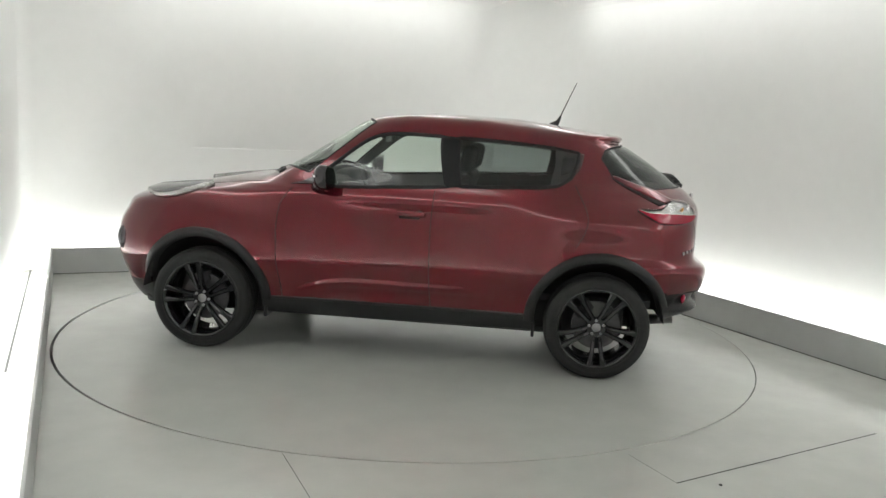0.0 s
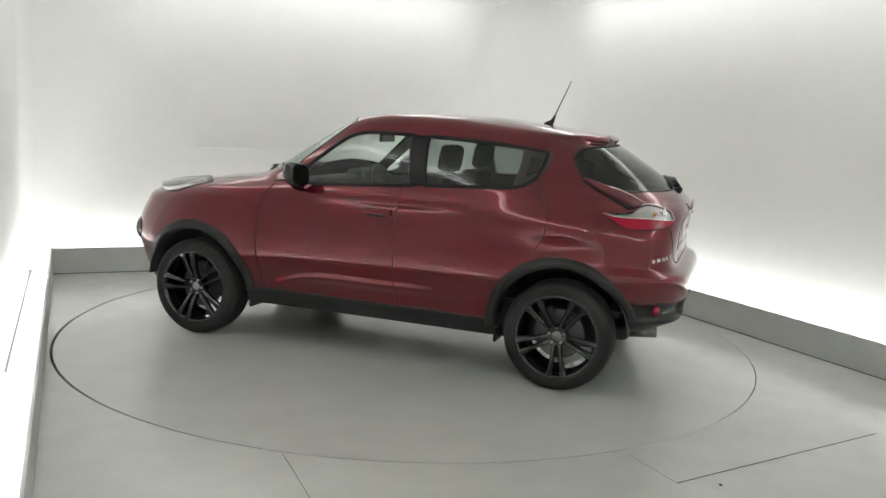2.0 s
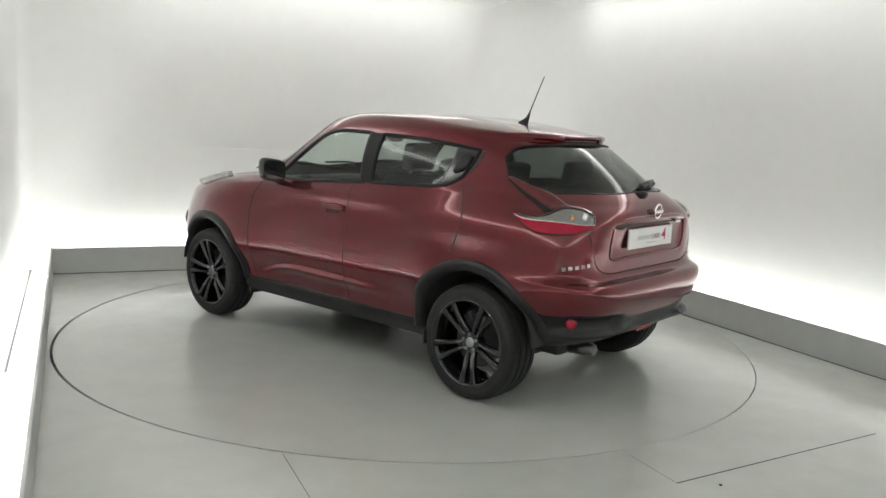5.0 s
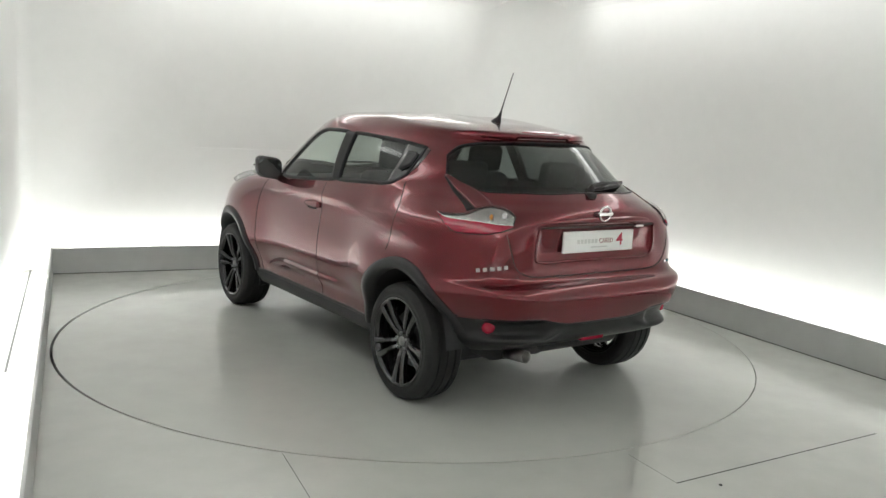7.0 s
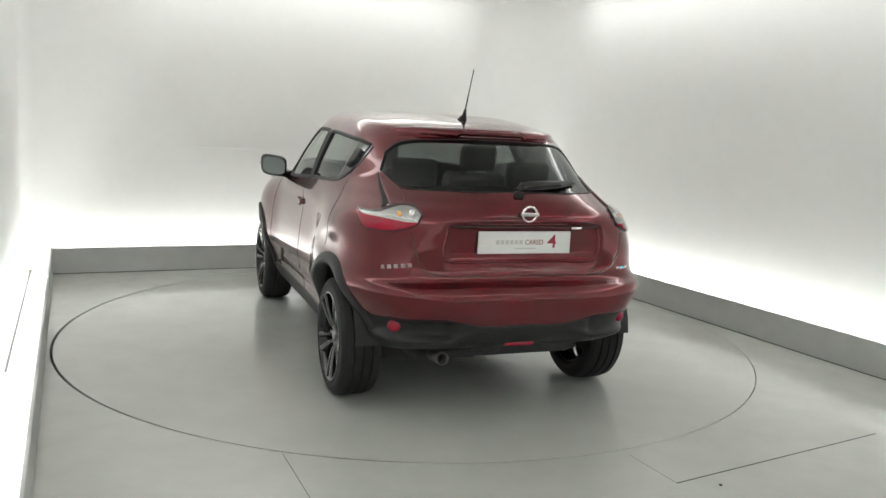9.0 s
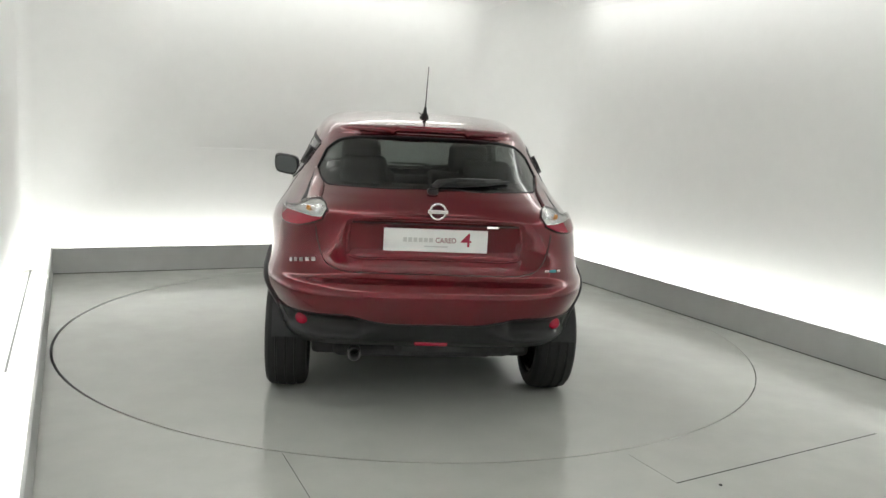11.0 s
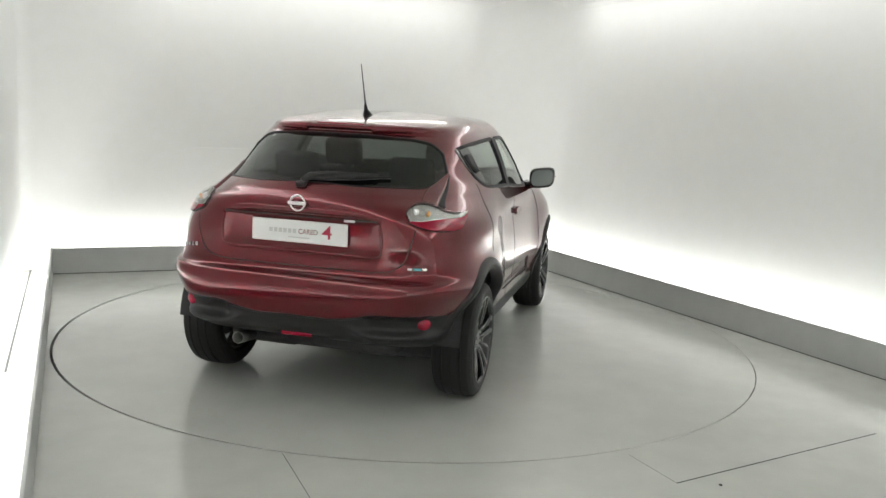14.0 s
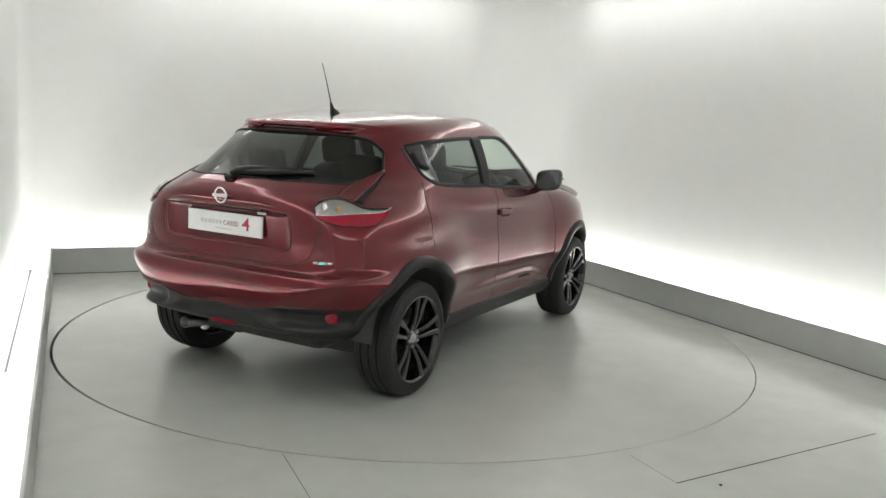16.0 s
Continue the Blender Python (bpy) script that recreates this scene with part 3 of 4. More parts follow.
for lo, hi, mat, name in ((FW_LOW, FW_HIGH, M_GLASS, "front_side_window"), (RW_LOW, RW_HIGH, M_SIDEGLASS, "rear_side_window")):
    def pane(lo, hi):
        vs, fs = [], []
        n = len(lo)
        for r in range(13):
            f = r / 12
            for k in range(n):
                p = lo[k] * (1 - f) + hi[k] * f
                vs.append(at(p[0], p[1], -0.006))
        for r in range(12):
            for k in range(n - 1):
                a = r * n + k
                fs.append((a, a + 1, a + n + 1, a + n))
        return vs, fs
    for ob in both_sides(name, pane(lo, hi), mat):
        ob.visible_shadow = False
    both_sides("window_seal", ribbon(window_rim(lo, hi), 0.026, 0.004, True), M_SEAL)

# black pillar between the side windows, and the dark corner behind the rear one
P_LOW = line([(-0.285, 1.118), (-0.385, 1.125)], "side", 8)
P_HIGH = line([(-0.225, 1.43), (-0.35, 1.426)], "side", 8)
both_sides("door_pillar_trim", patch(P_LOW, P_HIGH, 0.004), M_SEAL)
Q_LOW = line([(-0.925, 1.160), (-1.0, 1.182), (-1.055, 1.215), (-1.095, 1.255)], "side", 14)
Q_HIGH = line([(-0.945, 1.393), (-1.02, 1.384), (-1.085, 1.372), (-1.125, 1.360)], "side", 14)
both_sides("rear_corner_trim", patch(Q_LOW, Q_HIGH, 0.003), M_GLOSSBLACK)
H_LOW = line([(-0.985, 1.235), (-1.02, 1.245), (-1.055, 1.265)], "side", 10)
H_HIGH = line([(-0.995, 1.335), (-1.03, 1.335), (-1.065, 1.330)], "side", 10)
both_sides("rear_door_handle", patch(H_LOW, H_HIGH, 0.020, 6), M_BLACK, label="black hidden door handle")


def full_pane(lo, hi, rear):
    """A pane that spans both halves."""
    vs, fs = [], []
    n = len(lo)
    for r in range(17):
        f = r / 16
        row = [at(*(lo[k] * (1 - f) + hi[k] * f), -0.005) for k in range(n)]
        row[0][1] = 0.0
        vs += [np.array((p[0], -p[1], p[2])) for p in row[:0:-1]] + row
    m = 2 * n - 1
    for r in range(16):
        for k in range(m - 1):
            a = r * m + k
            fs.append((a, a + 1, a + m + 1, a + m))
    return vs, fs


def full_patch(lo, hi, off, rows=10):
    """A lifted skin that spans both halves, with its edges let into the body."""
    vs, fs = [], []
    n = len(lo)
    for r in range(rows + 1):
        f = r / rows
        row = []
        for k in range(n):
            edge = min(r, rows - r) / 2.0
            h = -0.004 + (off + 0.004) * min(1.0, edge) * (1 - (k / (n - 1)) ** 4)
            row.append(at(*(lo[k] * (1 - f) + hi[k] * f), h))
        row[0][1] = 0.0
        vs += [np.array((p[0], -p[1], p[2])) for p in row[:0:-1]] + row
    m = 2 * n - 1
    for r in range(rows):
        for k in range(m - 1):
            a = r * m + k
            fs.append((a, a + 1, a + m + 1, a + m))
    return vs, fs


for lo, hi, mat, name, par in ((TG_LOW, TG_HIGH, M_PRIVACY, "rear_window", tailgate), (WS_LOW, WS_HIGH, M_GLASS, "windscreen", car)):
    ob = part(name, full_pane(lo, hi, True), mat, par, smooth=True)
    ob.visible_shadow = False
    edge = [lo[-1] * (1 - f) + hi[-1] * f for f in np.linspace(0, 1, 12)[1:-1]]
    both_sides("window_seal", ribbon(np.array(list(lo) + edge + list(hi[::-1])), 0.012, 0.002), M_SEAL, par)

# -- wheel arches: black cladding lips and dark wells --
def arch_lip(sx):
    vs, fs = [], []
    n = 46
    a0, a1 = (12, 180) if sx > 0 else (-2, 164)
    for k in range(n):
        a = radians(a0 + (a1 - a0) * k / (n - 1))
        ring = []
        for r in (0.385, 0.392, 0.420, 0.450, 0.454):
            x, z = sx * WX + r * math.cos(a), WZ + r * math.sin(a)
            p = find((x, z), "side")
            q = at(p[0], p[1], 0.0)
            h = {0.385: -0.05, 0.392: 0.010, 0.420: 0.016, 0.450: 0.012, 0.454: -0.004}[r]
            ring.append((x, q[1] + h, z))
        y_min = max(c[1] for c in ring[2:4]) - 0.03
        ring = [(x, max(y, y_min - (0.05 if i == 0 else 0.02)), z) for i, (x, y, z) in enumerate(ring)]
        vs += ring
    for k in range(n - 1):
        for q in range(4):
            a, b = k * 5 + q, (k + 1) * 5 + q
            fs.append((a, b, b + 1, a + 1))
    return vs, fs


def wheel_well(sx):
    vs, fs = [], []
    n = 30
    for k in range(n):
        a = radians(4 + 172 * k / (n - 1))
        for y in (0.40, 0.82):
            vs.append((sx * WX + 0.405 * math.cos(a), y, WZ + 0.405 * math.sin(a)))
    for k in range(n - 1):
        fs.append((2 * k, 2 * k + 1, 2 * k + 3, 2 * k + 2))
    fs.append(tuple(2 * k for k in range(n)))
    return vs, fs


for sx in (1, -1):
    both_sides("wheel_arch_trim", arch_lip(sx), M_BLACK, label="black plastic wheel arch cladding")
    both_sides("wheel_well", wheel_well(sx), M_LINING)

# underbody
part("underbody", box_bm(-1.45, 1.75, -0.62, 0.62, 0.205, 0.43, 0.03), M_LINING, car)
# two added boxes below it keep light off the floor under the car
part("underbody_shade_box", box_bm(-1.30, 1.55, -0.43, 0.43, 0.150, 0.215, 0.025), M_LINING, car)
part("rear_shade_box", box_bm(-1.66, -1.35, -0.50, 0.20, 0.250, 0.45, 0.07, 3), M_LINING, car)


# -- wheels --
def build_wheel(side):
    """One wheel about its own centre, the outer face towards +y times side."""
    w = new("wheel")
    w.parent = car
    o = side
    prof = [(0.222, -0.105), (0.245, -0.112), (0.285, -0.114), (0.308, -0.106), (0.322, -0.092)]
    tread = []
    ys = [-0.092, -0.058, -0.055, -0.047, -0.044, -0.006, -0.004, 0.004, 0.006, 0.044, 0.047, 0.055, 0.058, 0.092]
    rs = [0.322, 0.329, 0.321, 0.321, 0.3295, 0.330, 0.322, 0.322, 0.330, 0.3295, 0.321, 0.321, 0.329, 0.322]
    tread = list(zip(rs, ys))[1:]
    prof += tread + [(0.308, 0.106), (0.300, 0.1105), (0.285, 0.114), (0.262, 0.1125), (0.258, 0.1155), (0.245, 0.112), (0.222, 0.105)]
    part("tyre", lathe([(max(r * 0.994, 0.238), y) for r, y in prof], 120), M_TYRE, w, "black low-profile tyre")
    barrel = [(0.239, -0.105), (0.239, 0.100), (0.248, 0.108), (0.246, 0.115), (0.240, 0.116), (0.232, 0.108), (0.226, 0.092), (0.216, 0.05), (0.208, -0.09)]
    rim = part("rim", lathe([(r, y * o) for r, y in barrel], 64), M_RIM, w, "gloss black five twin-spoke alloy rim", smooth=True)
    # ten spokes in five pairs
    for k in range(5):
        for s in (-1, 1):
            vs, fs = [], []
            base = 2 * math.pi * k / 5 + math.pi / 2
            secs = [(0.036, 0.015 * s, 0.013, 0.060), (0.085, 0.020 * s, 0.0130, 0.082), (0.145, 0.027 * s, 0.0140, 0.094), (0.205, 0.037 * s, 0.018, 0.102), (0.238, 0.044 * s, 0.024, 0.105)]
            for r, off, hw, y in secs:
                for dx, dy in ((-hw, -0.034), (-hw, -0.008), (-hw * 0.55, 0.0), (hw * 0.55, 0.0), (hw, -0.008), (hw, -0.034)):
                    X = r * math.cos(base) - (off + dx) * math.sin(base)
                    Z = r * math.sin(base) + (off + dx) * math.cos(base)
                    vs.append((X, (y + dy + 0.010) * o, Z))
            for q in range(len(secs) - 1):
                for e in range(6):
                    a, b = q * 6 + e, q * 6 + (e + 1) % 6
                    fs.append((a, b, b + 6, a + 6))
            fs += [tuple(range(6)), tuple(range(24, 30))]
            part("spoke", (vs, fs), M_RIM, rim)
    part("hub", lathe([(0.001, 0.078 * o), (0.058, 0.078 * o), (0.064, 0.068 * o), (0.060, 0.02 * o), (0.001, 0.02 * o)], 32, False), M_RIM, rim)
    part("centre_cap", lathe([(0.001, 0.087 * o), (0.026, 0.085 * o), (0.029, 0.076 * o)], 24, False), M_STEEL, rim, smooth=True)
    for k in range(5):
        a = 2 * math.pi * (k + 0.5) / 5 + math.pi / 2
        bm = bmesh.new()
        bmesh.ops.create_cone(bm, cap_ends=True, segments=6, radius1=0.009, radius2=0.008, depth=0.02, matrix=Matrix.Translation((0.046 * math.cos(a), 0.080 * o, 0.046 * math.sin(a))) @ Matrix.Rotation(radians(90), 4, "X"))
        part("wheel_nut", bm, M_STEEL, rim)
    part("brake_disc", lathe([(0.05, 0.012 * o), (0.150, 0.012 * o), (0.150, -0.012 * o), (0.05, -0.012 * o)], 40), M_DISC, w, "dull steel brake disc")
    part("brake_caliper", box_bm(-0.06, 0.06, -0.035, 0.03, 0.095, 0.165, 0.012), M_LINING, w)
    return w


wheel_l, wheel_r = build_wheel(1), build_wheel(-1)
WY = 0.752
wheel_l.matrix_basis = pose(WX, WY, HUB, 0, 14, 0)
wheel_r.matrix_basis = pose(WX, -WY, HUB, 0, -20, 0)
copy_thing(wheel_l, pose(-WX, WY, HUB, 0, 40, 0))
copy_thing(wheel_r, pose(-WX, -WY, HUB, 0, 8, 0))
# -- panel gaps --
def gap(pts, view, w=0.007, n=40):
    return ribbon(line(pts, view, n), w, 0.0012)


for pts in ([(-0.215, 1.095), (-0.20, 0.9), (-0.205, 0.6), (-0.22, 0.355)],
            [(0.70, 1.06), (0.765, 0.95), (0.775, 0.7), (0.74, 0.355)],
            [(-1.075, 1.175), (-1.16, 1.0), (-1.15, 0.9), (-1.10, 0.80)]):
    both_sides("door_gap", gap(pts, "side"), M_SEAM_SHADE)
both_sides("tailgate_gap", gap([(0.0, 0.752), (0.25, 0.753), (0.46, 0.760), (0.545, 0.80), (0.585, 0.90), (0.60, 0.975)], "rear"), M_SEAM_SHADE, tailgate)
both_sides("bonnet_gap", gap([(0.93, 0.66, 1.08), (1.2, 0.64, 1.06), (1.5, 0.58, 1.01), (1.68, 0.42, 0.985)], "3d"), M_SEAM_SHADE)

# -- tail lamps --
T_LOW = [(-1.465, 0.770, 1.043), (-1.545, 0.776, 1.000), (-1.615, 0.768, 0.971), (-1.76, 0.69, 0.974), (-1.810, 0.628, 0.988), (-1.838, 0.572, 1.010)]
T_MID = [(-1.465, 0.769, 1.046), (-1.54, 0.765, 1.031), (-1.66, 0.715, 1.028), (-1.74, 0.666, 1.023), (-1.795, 0.616, 1.016), (-1.839, 0.567, 1.021)]
T_HIGH = [(-1.465, 0.768, 1.049), (-1.55, 0.745, 1.050), (-1.62, 0.700, 1.055), (-1.68, 0.612, 1.100), (-1.745, 0.566, 1.098), (-1.825, 0.545, 1.062)]
A_LOW = [(-1.305, 0.632, 1.227), (-1.43, 0.665, 1.172), (-1.54, 0.678, 1.118), (-1.60, 0.690, 1.078)]
A_MID = [(-1.308, 0.628, 1.232), (-1.44, 0.652, 1.184), (-1.55, 0.655, 1.132), (-1.635, 0.655, 1.086)]
A_HIGH = [(-1.315, 0.62, 1.240), (-1.44, 0.60, 1.205), (-1.56, 0.572, 1.163), (-1.70, 0.585, 1.106)]
l0, l1, l2 = (line(p, "3d", 30) for p in (T_LOW, T_MID, T_HIGH))
a0, a1, a2 = (line(p, "3d", 24) for p in (A_LOW, A_MID, A_HIGH))
reds = both_sides("tail_lamp", patch(l0, l1, 0.014), M_RED, label="red and clear wrap-around tail lamp")
for k, ob in enumerate(reds):
    sg = 1 if k == 0 else -1

    def put(name, vf, mat, label="", ob=ob, sg=sg):
        return part(name, vf if sg > 0 else mirror(vf), mat, ob, label, smooth=True)
    put("reflector_bowl", patch(l1, l2, 0.003), M_CLEAR, "silver reflector behind a clear lens")
    put("chrome_line", ribbon(l1, 0.006, 0.016), M_CHROME)
    lens = put("clear_lens", patch(l1, l2, 0.019), M_LENS, "clear lens cover")
    lens.visible_shadow = False
    put("lamp_rim", ribbon(np.concatenate([l0, l2[::-1]]), 0.007, 0.008, True), M_SEAL)
    put("black_blade", patch(a0, a1, 0.005, 4), M_SEAL)
    put("red_blade", patch(a1, a2, 0.009, 6), M_PAINT)
    c = at(*find((-1.790, 0.585, 1.060), "3d"), 0.004)
    for name, r, dy, mat in (("reversing_lamp", 0.026, 0.0, M_CHROME), ("indicator_bulb", 0.013, 0.055, M_AMBER)):
        bm = bmesh.new()
        bmesh.ops.create_uvsphere(bm, u_segments=16, v_segments=10, radius=r, matrix=Matrix.Translation((c[0] + dy * 0.75, sg * (c[1] + dy), c[2] - 0.004)) @ Matrix.Diagonal((0.5, 0.8, 1.0, 1)))
        part(name, bm, mat, ob, smooth=True)

# -- tailgate: grip bar, plate, emblem, badges, wiper --
g0 = line([(0.0, 1.018), (0.25, 1.018), (0.42, 1.018)], "rear", 24)
g1 = line([(0.0, 1.062), (0.25, 1.062), (0.40, 1.050)], "rear", 24)
part("grip_bar", full_patch(g0, g1, 0.010, 6), M_PAINT, tailgate, smooth=True)
# dark ribbon paints the shade under the grip bar
both_sides("grip_painted_shade", ribbon(line([(0.0, 1.010), (0.2, 1.010), (0.42, 1.010)], "rear", 24), 0.014, 0.002), M_SEAM_SHADE, tailgate)
both_sides("recess_edge", ribbon(line([(0.425, 1.0), (0.44, 0.90), (0.42, 0.835), (0.2, 0.828), (0.0, 0.828)], "rear", 40), 0.016, 0.006), M_PAINT, tailgate)
plate_x = -1.888
plate = part("licence_plate", box_bm(plate_x, plate_x + 0.012, -0.262, 0.262, 0.872, 0.986, 0.003, 2), M_PLATE, tailgate, "white show plate with printed lettering")
part("plate_lamp", box_bm(-1.914, -1.895, -0.31, -0.25, 1.000, 1.014, 0.003), M_CHROME, tailgate)


def lettering(text, size, mat, m, parent, name="print", squeeze=1.0):
    cu = bpy.data.curves.new("lettering", "FONT")
    cu.body, cu.size, cu.extrude, cu.offset, cu.align_x, cu.align_y = text, size, 0.0006, 0.0004, "LEFT", "CENTER"
    tmp = new("lettering_source", cu)
    me = bpy.data.meshes.new_from_object(tmp)
    bpy.data.objects.remove(tmp)
    me.materials.clear()
    me.materials.append(mat)
    ob = new(name, me)
    ob.parent = parent
    ob.matrix_basis = m @ Matrix.Diagonal((squeeze, 1, 1, 1))
    return ob


def on_plate(y, z):
    return Matrix(((0, 0, -1, plate_x - 0.001), (-1, 0, 0, y), (0, 1, 0, z), (0, 0, 0, 1)))


lettering("CARED", 0.036, M_DARKINK, on_plate(0.004, 0.930), plate, "print", 0.92)
lettering("4", 0.098, M_REDINK, on_plate(-0.125, 0.932), plate, "printed_numeral", 1.15)
for k in range(6):
    part("print_bar", box_bm(plate_x - 0.0015, plate_x, 0.016 + k * 0.026, 0.035 + k * 0.026, 0.920, 0.942, 0.0), M_GREYINK, plate)
part("print_bar", box_bm(plate_x - 0.0015, plate_x, -0.06, 0.06, 0.896, 0.902, 0.0), M_GREYINK, plate)

emblem = new("emblem")
emblem.parent = tailgate
emblem.matrix_basis = pose(-1.915, 0, 1.078, 0, -6, 0)
ring_pts = [(0.0, 0.039 * math.cos(a), 0.039 * math.sin(a)) for a in [2 * math.pi * k / 32 for k in range(33)]]
part("emblem_ring", tube(ring_pts, 0.0065, 8), M_CHROME, emblem, smooth=True)
part("emblem_bar", box_bm(-0.010, 0.008, -0.051, 0.051, -0.010, 0.010, 0.004), M_CHROME, emblem, "plain chrome bar across a ring")

# badge bars: chrome on the near side of the gate, chrome and teal on the other
for k in range(5):
    mid = np.array((-1.762 - k * 0.021, 0.713 - k * 0.027, 0.791 + k * 0.005))
    half = np.array((-0.0065, -0.0085, 0.0015))
    part("badge_bar", ribbon(line([mid - half, mid + half], "3d", 4), 0.022, 0.004), M_STEEL, car, "small chrome badge bar")
for mat, y0, y1, h in ((M_CHROME, 0.575, 0.598, 0.014), (M_TEAL, 0.602, 0.640, 0.016), (M_CHROME, 0.644, 0.664, 0.014)):
    vf = ribbon(line([(y0, 0.783), (y1, 0.783)], "rear", 5), h, 0.004)
    part("badge_bar", mirror(vf), mat, car, "small chrome and teal badge")

def on_glass(y, z, off):
    p = at(*find((abs(y), z), "rear"), off)
    return (p[0], math.copysign(p[1], y), p[2])


wiper = part("rear_wiper", tube([on_glass(0.02, 1.172, 0.012), on_glass(-0.01, 1.195, 0.022), on_glass(-0.10, 1.203, 0.028), on_glass(-0.34, 1.212, 0.022)], [0.020, 0.018, 0.015, 0.007]), M_BLACK, tailgate, "black rear wiper", smooth=True)
part("wiper_blade", tube([on_glass(0.03, 1.190, 0.008), on_glass(-0.10, 1.196, 0.014), on_glass(-0.25, 1.204, 0.014), on_glass(-0.40, 1.213, 0.008)], [0.008, 0.018, 0.017, 0.006], 6), M_BLACK, wiper)
part("wiper_cap", box_bm(-1.845, -1.80, -0.005, 0.05, 1.15, 1.185, 0.012), M_BLACK, wiper)

# -- spoiler and high brake lamp --
s0 = line([(-1.388, 0.0, 1.444), (-1.37, 0.25, 1.440), (-1.30, 0.42, 1.427), (-1.20, 0.525, 1.407)], "3d", 30)
s1 = line([(-1.27, 0.0, 1.490), (-1.25, 0.25, 1.488), (-1.18, 0.42, 1.470), (-1.08, 0.525, 1.450)], "3d", 30)
part("spoiler", full_patch(s0, s1, 0.012), M_PAINT, car, smooth=True)
for ob in both_sides("high_brake_lamp", ribbon(line([(-1.365, 0.0, 1.466), (-1.362, 0.06, 1.466), (-1.356, 0.14, 1.464)], "3d", 12), 0.024, 0.015), M_RED):
    pass

# -- rear skirt: reflectors, lip, fog lamp, exhaust --
for sg in (1, -1):
    bm = bmesh.new()
    p = at(*find((0.655, 0.500), "rear"), 0.006)
    bmesh.ops.create_uvsphere(bm, u_segments=20, v_segments=12, radius=1.0, matrix=Matrix.Translation((p[0], sg * p[1], p[2])) @ Matrix.Rotation(radians(-24 * sg), 4, "Z") @ Matrix.Diagonal((0.014, 0.036, 0.031, 1)))
    part("reflector", bm, M_RED, car, "red round rear reflector", smooth=True)
both_sides("skirt_edge", ribbon(line([(0.0, 0.505), (0.22, 0.505), (0.33, 0.523), (0.43, 0.545), (0.60, 0.546), (0.70, 0.545)], "rear", 48), 0.013, 0.003), M_BLACK)
both_sides("sill_edge", ribbon(line([(0.85, 0.350), (0.3, 0.350), (-0.3, 0.350), (-0.85, 0.350)], "side", 60), 0.022, 0.006), M_BLACK)
part("rear_fog_lamp", box_bm(-1.895, -1.845, -0.085, 0.085, 0.385, 0.410, 0.006), M_RED, car, "low red fog lamp")
pipe = part("exhaust_pipe", lathe([(0.034, -0.13), (0.034, 0.06), (0.029, 0.06), (0.027, -0.12)], 24), M_PIPE, car, "round steel exhaust tip", smooth=True)
pipe.matrix_basis = pose(-1.735, 0.385, 0.300, 6, 0, 90)
part("silencer", box_bm(-1.64, -1.25, 0.10, 0.50, 0.245, 0.335, 0.04, 3), M_LINING, car, smooth=True)
part("rear_axle", tube([(-1.265, -0.68, 0.30), (-1.22, -0.3, 0.24), (-1.22, 0.3, 0.24), (-1.265, 0.68, 0.30)], 0.04), M_LINING, car)
for sx, x0, x1 in ((-1, -0.885, -0.865), (1, 0.845, 0.865)):
    for sg in (1, -1):
        part("mud_flap", box_bm(x0, x1, sg * 0.66, sg * 0.79, 0.21, 0.30, 0.006), M_BLACK, car)

# -- aerial --
aerial = part("aerial_base", tube([(-0.93, 0, 1.524), (-0.95, 0, 1.545), (-0.965, 0, 1.565), (-0.98, 0, 1.60)], [0.034, 0.024, 0.013, 0.007], 12), M_BLACK, car, "black aerial foot", smooth=True)
part("aerial_mast", tube([(-0.975, 0, 1.59), (-1.02, 0, 1.70), (-1.075, 0, 1.83)], [0.0045, 0.0035, 0.0026], 6), M_BLACK, aerial)

# -- door mirrors, handles, headlamps --
for sg in (1, -1):
    bm = bmesh.new()
    bmesh.ops.create_uvsphere(bm, u_segments=28, v_segments=16, radius=1.0)
    for v in bm.verts:
        x, y, z = v.co
        k = (abs(y) ** 4.2 + abs(z) ** 4.2) ** (1 / 4.2) if abs(y) + abs(z) > 1e-6 else 1
        n = math.hypot(y, z) or 1
        y, z = y * n / max(k, 1e-6), z * n / max(k, 1e-6)
        x = max(x, -0.42)
        v.co = (x * (0.065 if x > 0 else 0.085), (y * (1 - 0.07 * max(-z, 0))) * 0.095, z * 0.077 + 0.012 * y * sg)
    m = Matrix.Translation((0.455, sg * 0.905, 1.142)) @ Matrix.Rotation(radians(-8 * sg), 4, "Z")
    bmesh.ops.transform(bm, matrix=m, verts=bm.verts)
    dm = part("door_mirror", bm, M_GLOSSBLACK, car, "gloss black door mirror", smooth=True)
    bm = bmesh.new()
    bmesh.ops.create_circle(bm, cap_ends=True, segments=28, radius=1.0)
    for v in bm.verts:
        y, z = v.co.x, v.co.y
        k = (abs(y) ** 3.5 + abs(z) ** 3.5) ** (1 / 3.5)
        v.co = (-0.0375, y / k * 0.079, z / k * 0.060 + 0.010 * y / k * sg)
    bmesh.ops.transform(bm, matrix=m, verts=bm.verts)
    part("mirror_glass", bm, M_MIRROR, dm)
    part("mirror_foot", tube([(0.50, sg * 0.865, 1.10), (0.53, sg * 0.80, 1.075), (0.545, sg * 0.765, 1.07)], [0.028, 0.03, 0.034], 10), M_GLOSSBLACK, dm, smooth=True)
    part("mirror_strip", tube([(0.52, sg * 0.855, 1.155), (0.53, sg * 0.92, 1.158), (0.50, sg * 1.00, 1.155)], 0.006, 6), M_CHROME, dm)
h_low = line([(-0.165, 0.925), (-0.08, 0.922), (0.02, 0.928)], "side", 16)
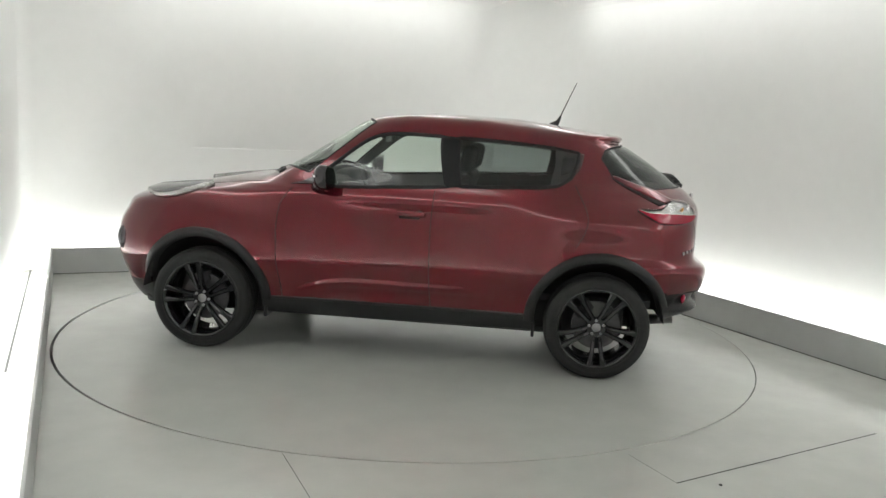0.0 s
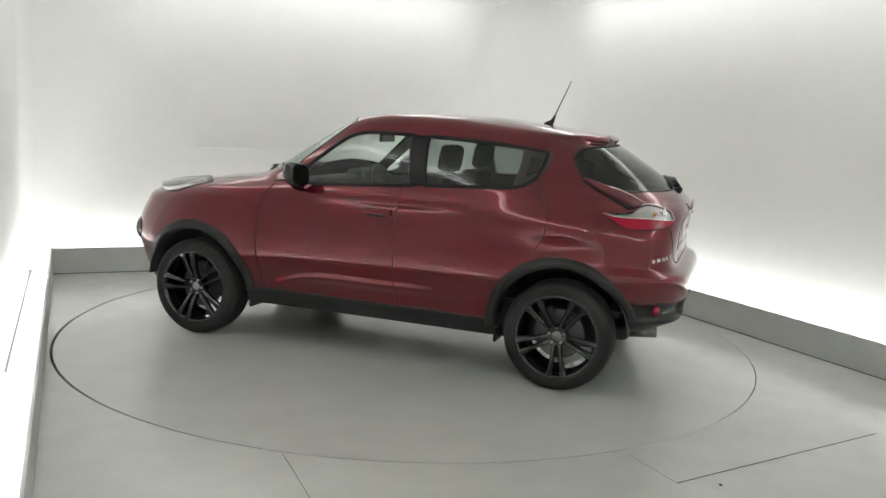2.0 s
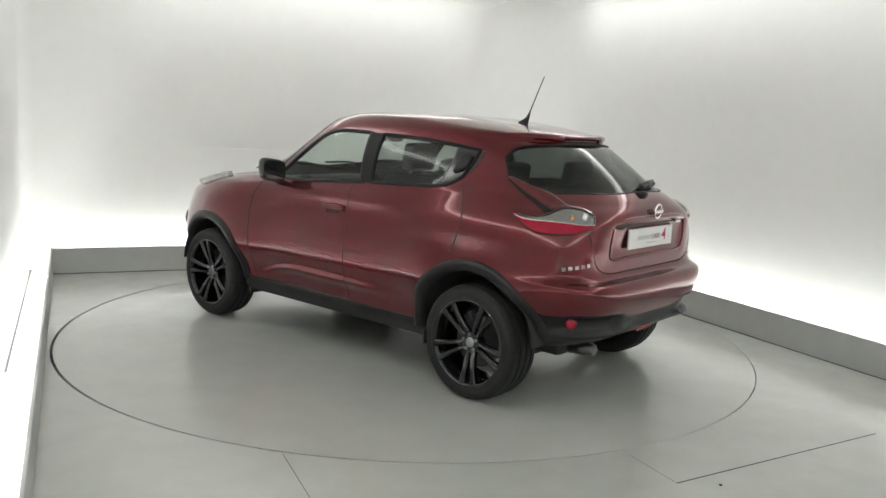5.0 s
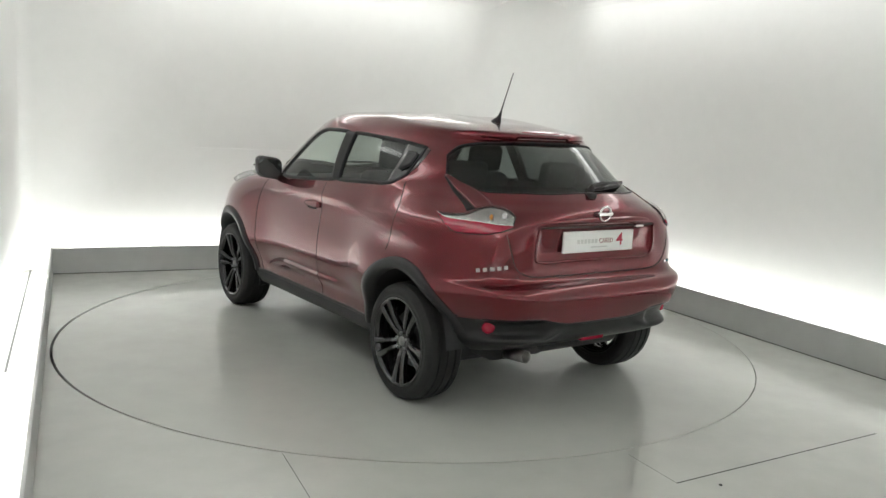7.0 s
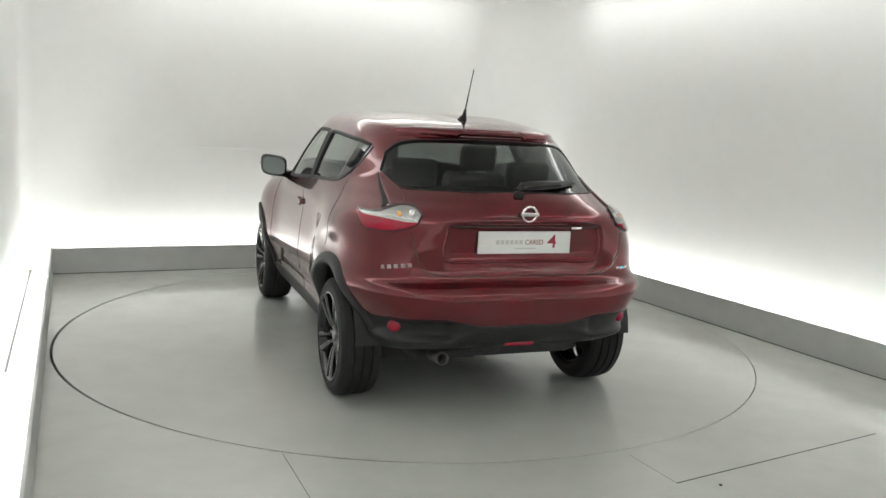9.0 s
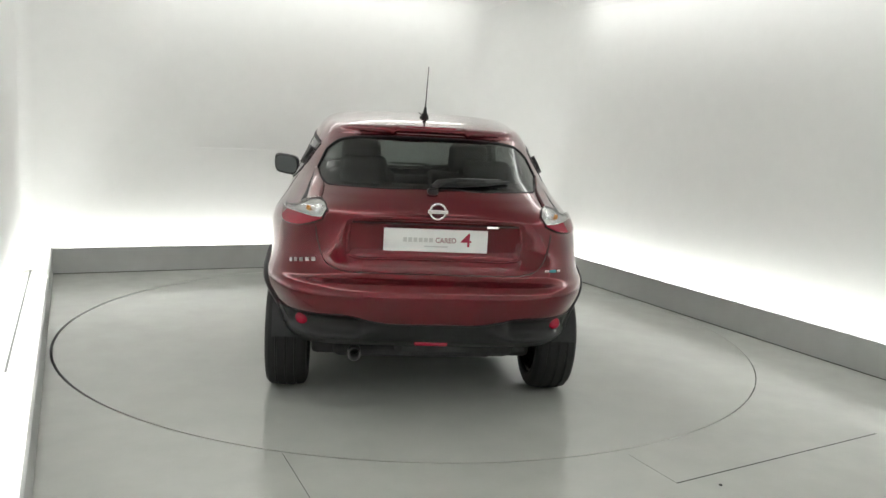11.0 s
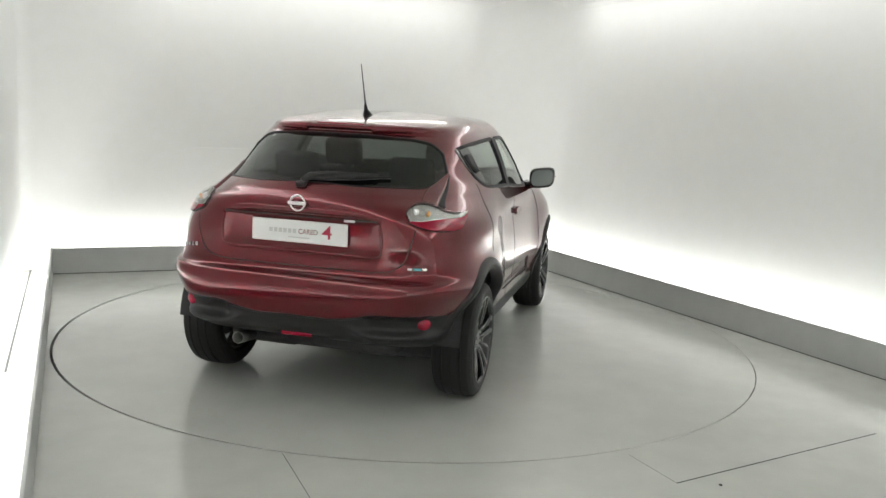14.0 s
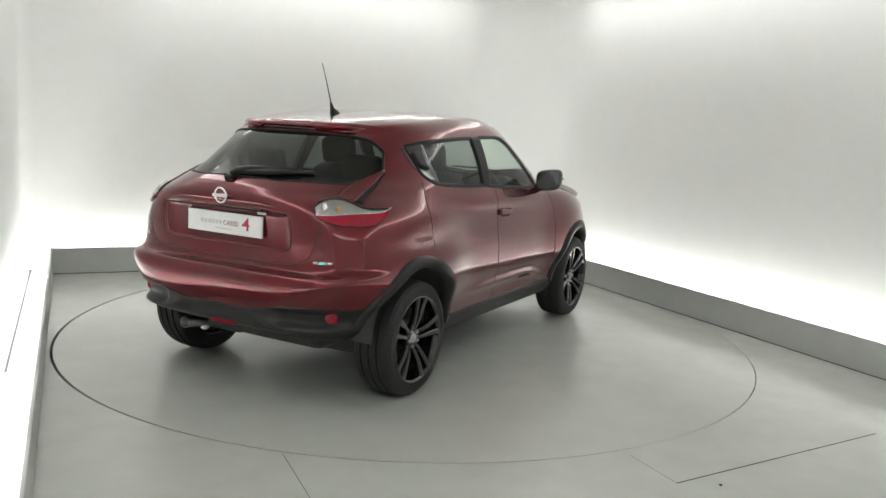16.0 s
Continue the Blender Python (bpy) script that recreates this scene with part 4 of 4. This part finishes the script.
h_high = line([(-0.165, 0.958), (-0.08, 0.962), (0.02, 0.958)], "side", 16)
# flat dark strip paints the shade of the hollow behind the handle
both_sides("handle_bowl_shade", ribbon(line([(-0.13, 0.936), (-0.07, 0.934), (0.0, 0.936)], "side", 12), 0.062, 0.0016), M_SEAM_SHADE)
both_sides("door_handle", patch(h_low, h_high, 0.019, 4), M_PAINT)
sail_lo = line([(0.72, 1.08), (0.64, 1.085), (0.56, 1.088)], "side", 10)
sail_hi = line([(0.70, 1.085), (0.63, 1.105), (0.545, 1.15)], "side", 10)
both_sides("sail_panel", patch(sail_lo, sail_hi, 0.005, 4), M_GLOSSBLACK)

hl0 = line([(1.28, 0.70, 1.015), (1.45, 0.735, 0.965), (1.62, 0.68, 0.935), (1.74, 0.56, 0.945)], "3d", 24)
hl1 = line([(1.26, 0.66, 1.045), (1.42, 0.62, 1.035), (1.58, 0.55, 1.01), (1.70, 0.47, 0.985)], "3d", 24)
lamps = both_sides("headlamp", patch(hl0, hl1, 0.028, 10), M_LAMPDARK, label="smoked fender-top headlamp")
for k, ob in enumerate(lamps):
    vf = ribbon(np.concatenate([hl0, hl1[::-1]]), 0.016, 0.030, True)
    part("headlamp_trim", vf if k == 0 else mirror(vf), M_CLEAR, ob, smooth=True)
for sg in (1, -1):
    bm = bmesh.new()
    bmesh.ops.create_uvsphere(bm, u_segments=20, v_segments=12, radius=0.10, matrix=Matrix.Translation((1.90, sg * 0.56, 0.64)) @ Matrix.Diagonal((0.6, 1, 1, 1)))
    part("driving_lamp", bm, M_LAMPDARK, car, "round smoked driving lamp", smooth=True)
part("grille", box_bm(1.93, 2.055, -0.32, 0.32, 0.68, 0.80, 0.03, 3), M_GLOSSBLACK, car, "black front grille")

# wipers and scuttle at the foot of the windscreen
part("scuttle_panel", ribbon(line([(0.99, 0.0, 1.108), (0.92, 0.3, 1.108), (0.80, 0.55, 1.10)], "3d", 20), 0.06, 0.008), M_BLACK, car)
for y0 in (-0.35, 0.1):
    part("front_wiper", tube([(0.93, y0, 1.135), (0.86, y0 + 0.2, 1.165), (0.84, y0 + 0.45, 1.165)], 0.008, 6), M_BLACK, car)

# -- cabin --
def soft_block(cx, cy, cz, sx, sy, sz, bev, tilt=0.0):
    bm = box_bm(-sx / 2, sx / 2, -sy / 2, sy / 2, -sz / 2, sz / 2, bev, 3)
    bmesh.ops.transform(bm, matrix=pose(cx, cy, cz, 0, tilt, 0), verts=bm.verts)
    return bm


for y in (0.36, -0.36):
    seat = part("front_seat", soft_block(0.05, y, 0.62, 0.52, 0.48, 0.16, 0.05, -6), M_SEAT, car, "black cloth front seat", smooth=True)
    part("backrest", soft_block(-0.27, y, 0.90, 0.14, 0.46, 0.58, 0.05, -16), M_SEAT, seat, smooth=True)
    part("headrest", soft_block(-0.385, y, 1.285, 0.10, 0.26, 0.18, 0.04, -10), M_SEAT, seat, smooth=True)
    for dy in (-0.06, 0.06):
        part("headrest_post", tube([(-0.355, y + dy, 1.14), (-0.375, y + dy, 1.24)], 0.007, 6), M_STEEL, seat)
bench = part("rear_bench", soft_block(-0.72, 0, 0.66, 0.50, 1.20, 0.16, 0.05, -6), M_SEAT, car, "black cloth rear bench", smooth=True)
part("backrest", soft_block(-1.02, 0, 0.90, 0.14, 1.20, 0.50, 0.05, -18), M_SEAT, bench, smooth=True)
for y in (0.36, -0.36):
    part("headrest", soft_block(-1.14, y, 1.225, 0.09, 0.27, 0.16, 0.035, -12), M_SEAT, bench, smooth=True)
part("parcel_shelf", box_bm(-1.68, -1.12, -0.58, 0.58, 1.04, 1.07, 0.01), M_LINING, car)
dash = part("dashboard", soft_block(0.72, 0, 0.97, 0.42, 1.30, 0.22, 0.07, 6), M_LINING, car, "dark moulded dashboard", smooth=True)
part("instrument_hood", soft_block(0.58, -0.36, 1.09, 0.16, 0.36, 0.09, 0.035, 8), M_LINING, dash, smooth=True)
wheel_pts = [(0.40 + 0.075 * math.sin(a), -0.36 + 0.18 * math.cos(a), 0.99 + 0.165 * math.sin(a)) for a in [2 * math.pi * k / 28 for k in range(29)]]
steer = part("steering_wheel", tube(wheel_pts, 0.015, 8), M_BLACK, car, "black steering wheel", smooth=True)
part("steering_hub", soft_block(0.41, -0.36, 0.985, 0.05, 0.30, 0.07, 0.02, -24), M_BLACK, steer, smooth=True)
part("interior_mirror", soft_block(0.24, 0, 1.385, 0.03, 0.23, 0.06, 0.012), M_BLACK, car, "dark interior mirror")
part("interior_mirror_stem", tube([(0.25, 0, 1.40), (0.31, 0, 1.45)], 0.008, 6), M_BLACK, car)
part("cabin_floor", box_bm(-1.6, 0.95, -0.68, 0.68, 0.43, 0.47, 0.0), M_LINING, car)


# ---- what moves ----
def heading(t):
    return 172.272 - 6.953 * t - 0.006 * t * t


def motions():
    rows_car, rows_table = [], []
    for k in range(33):
        t = k * 0.5
        a = heading(t)
        spin = pose(0, 0, 0, 0, 0, a)
        rows_car.append((t, spin @ pose(-0.011, 0.063, LIFT)))
        rows_table.append((t, spin))
    walk(car, rows_car)
    walk(turntable, rows_table)


motions()
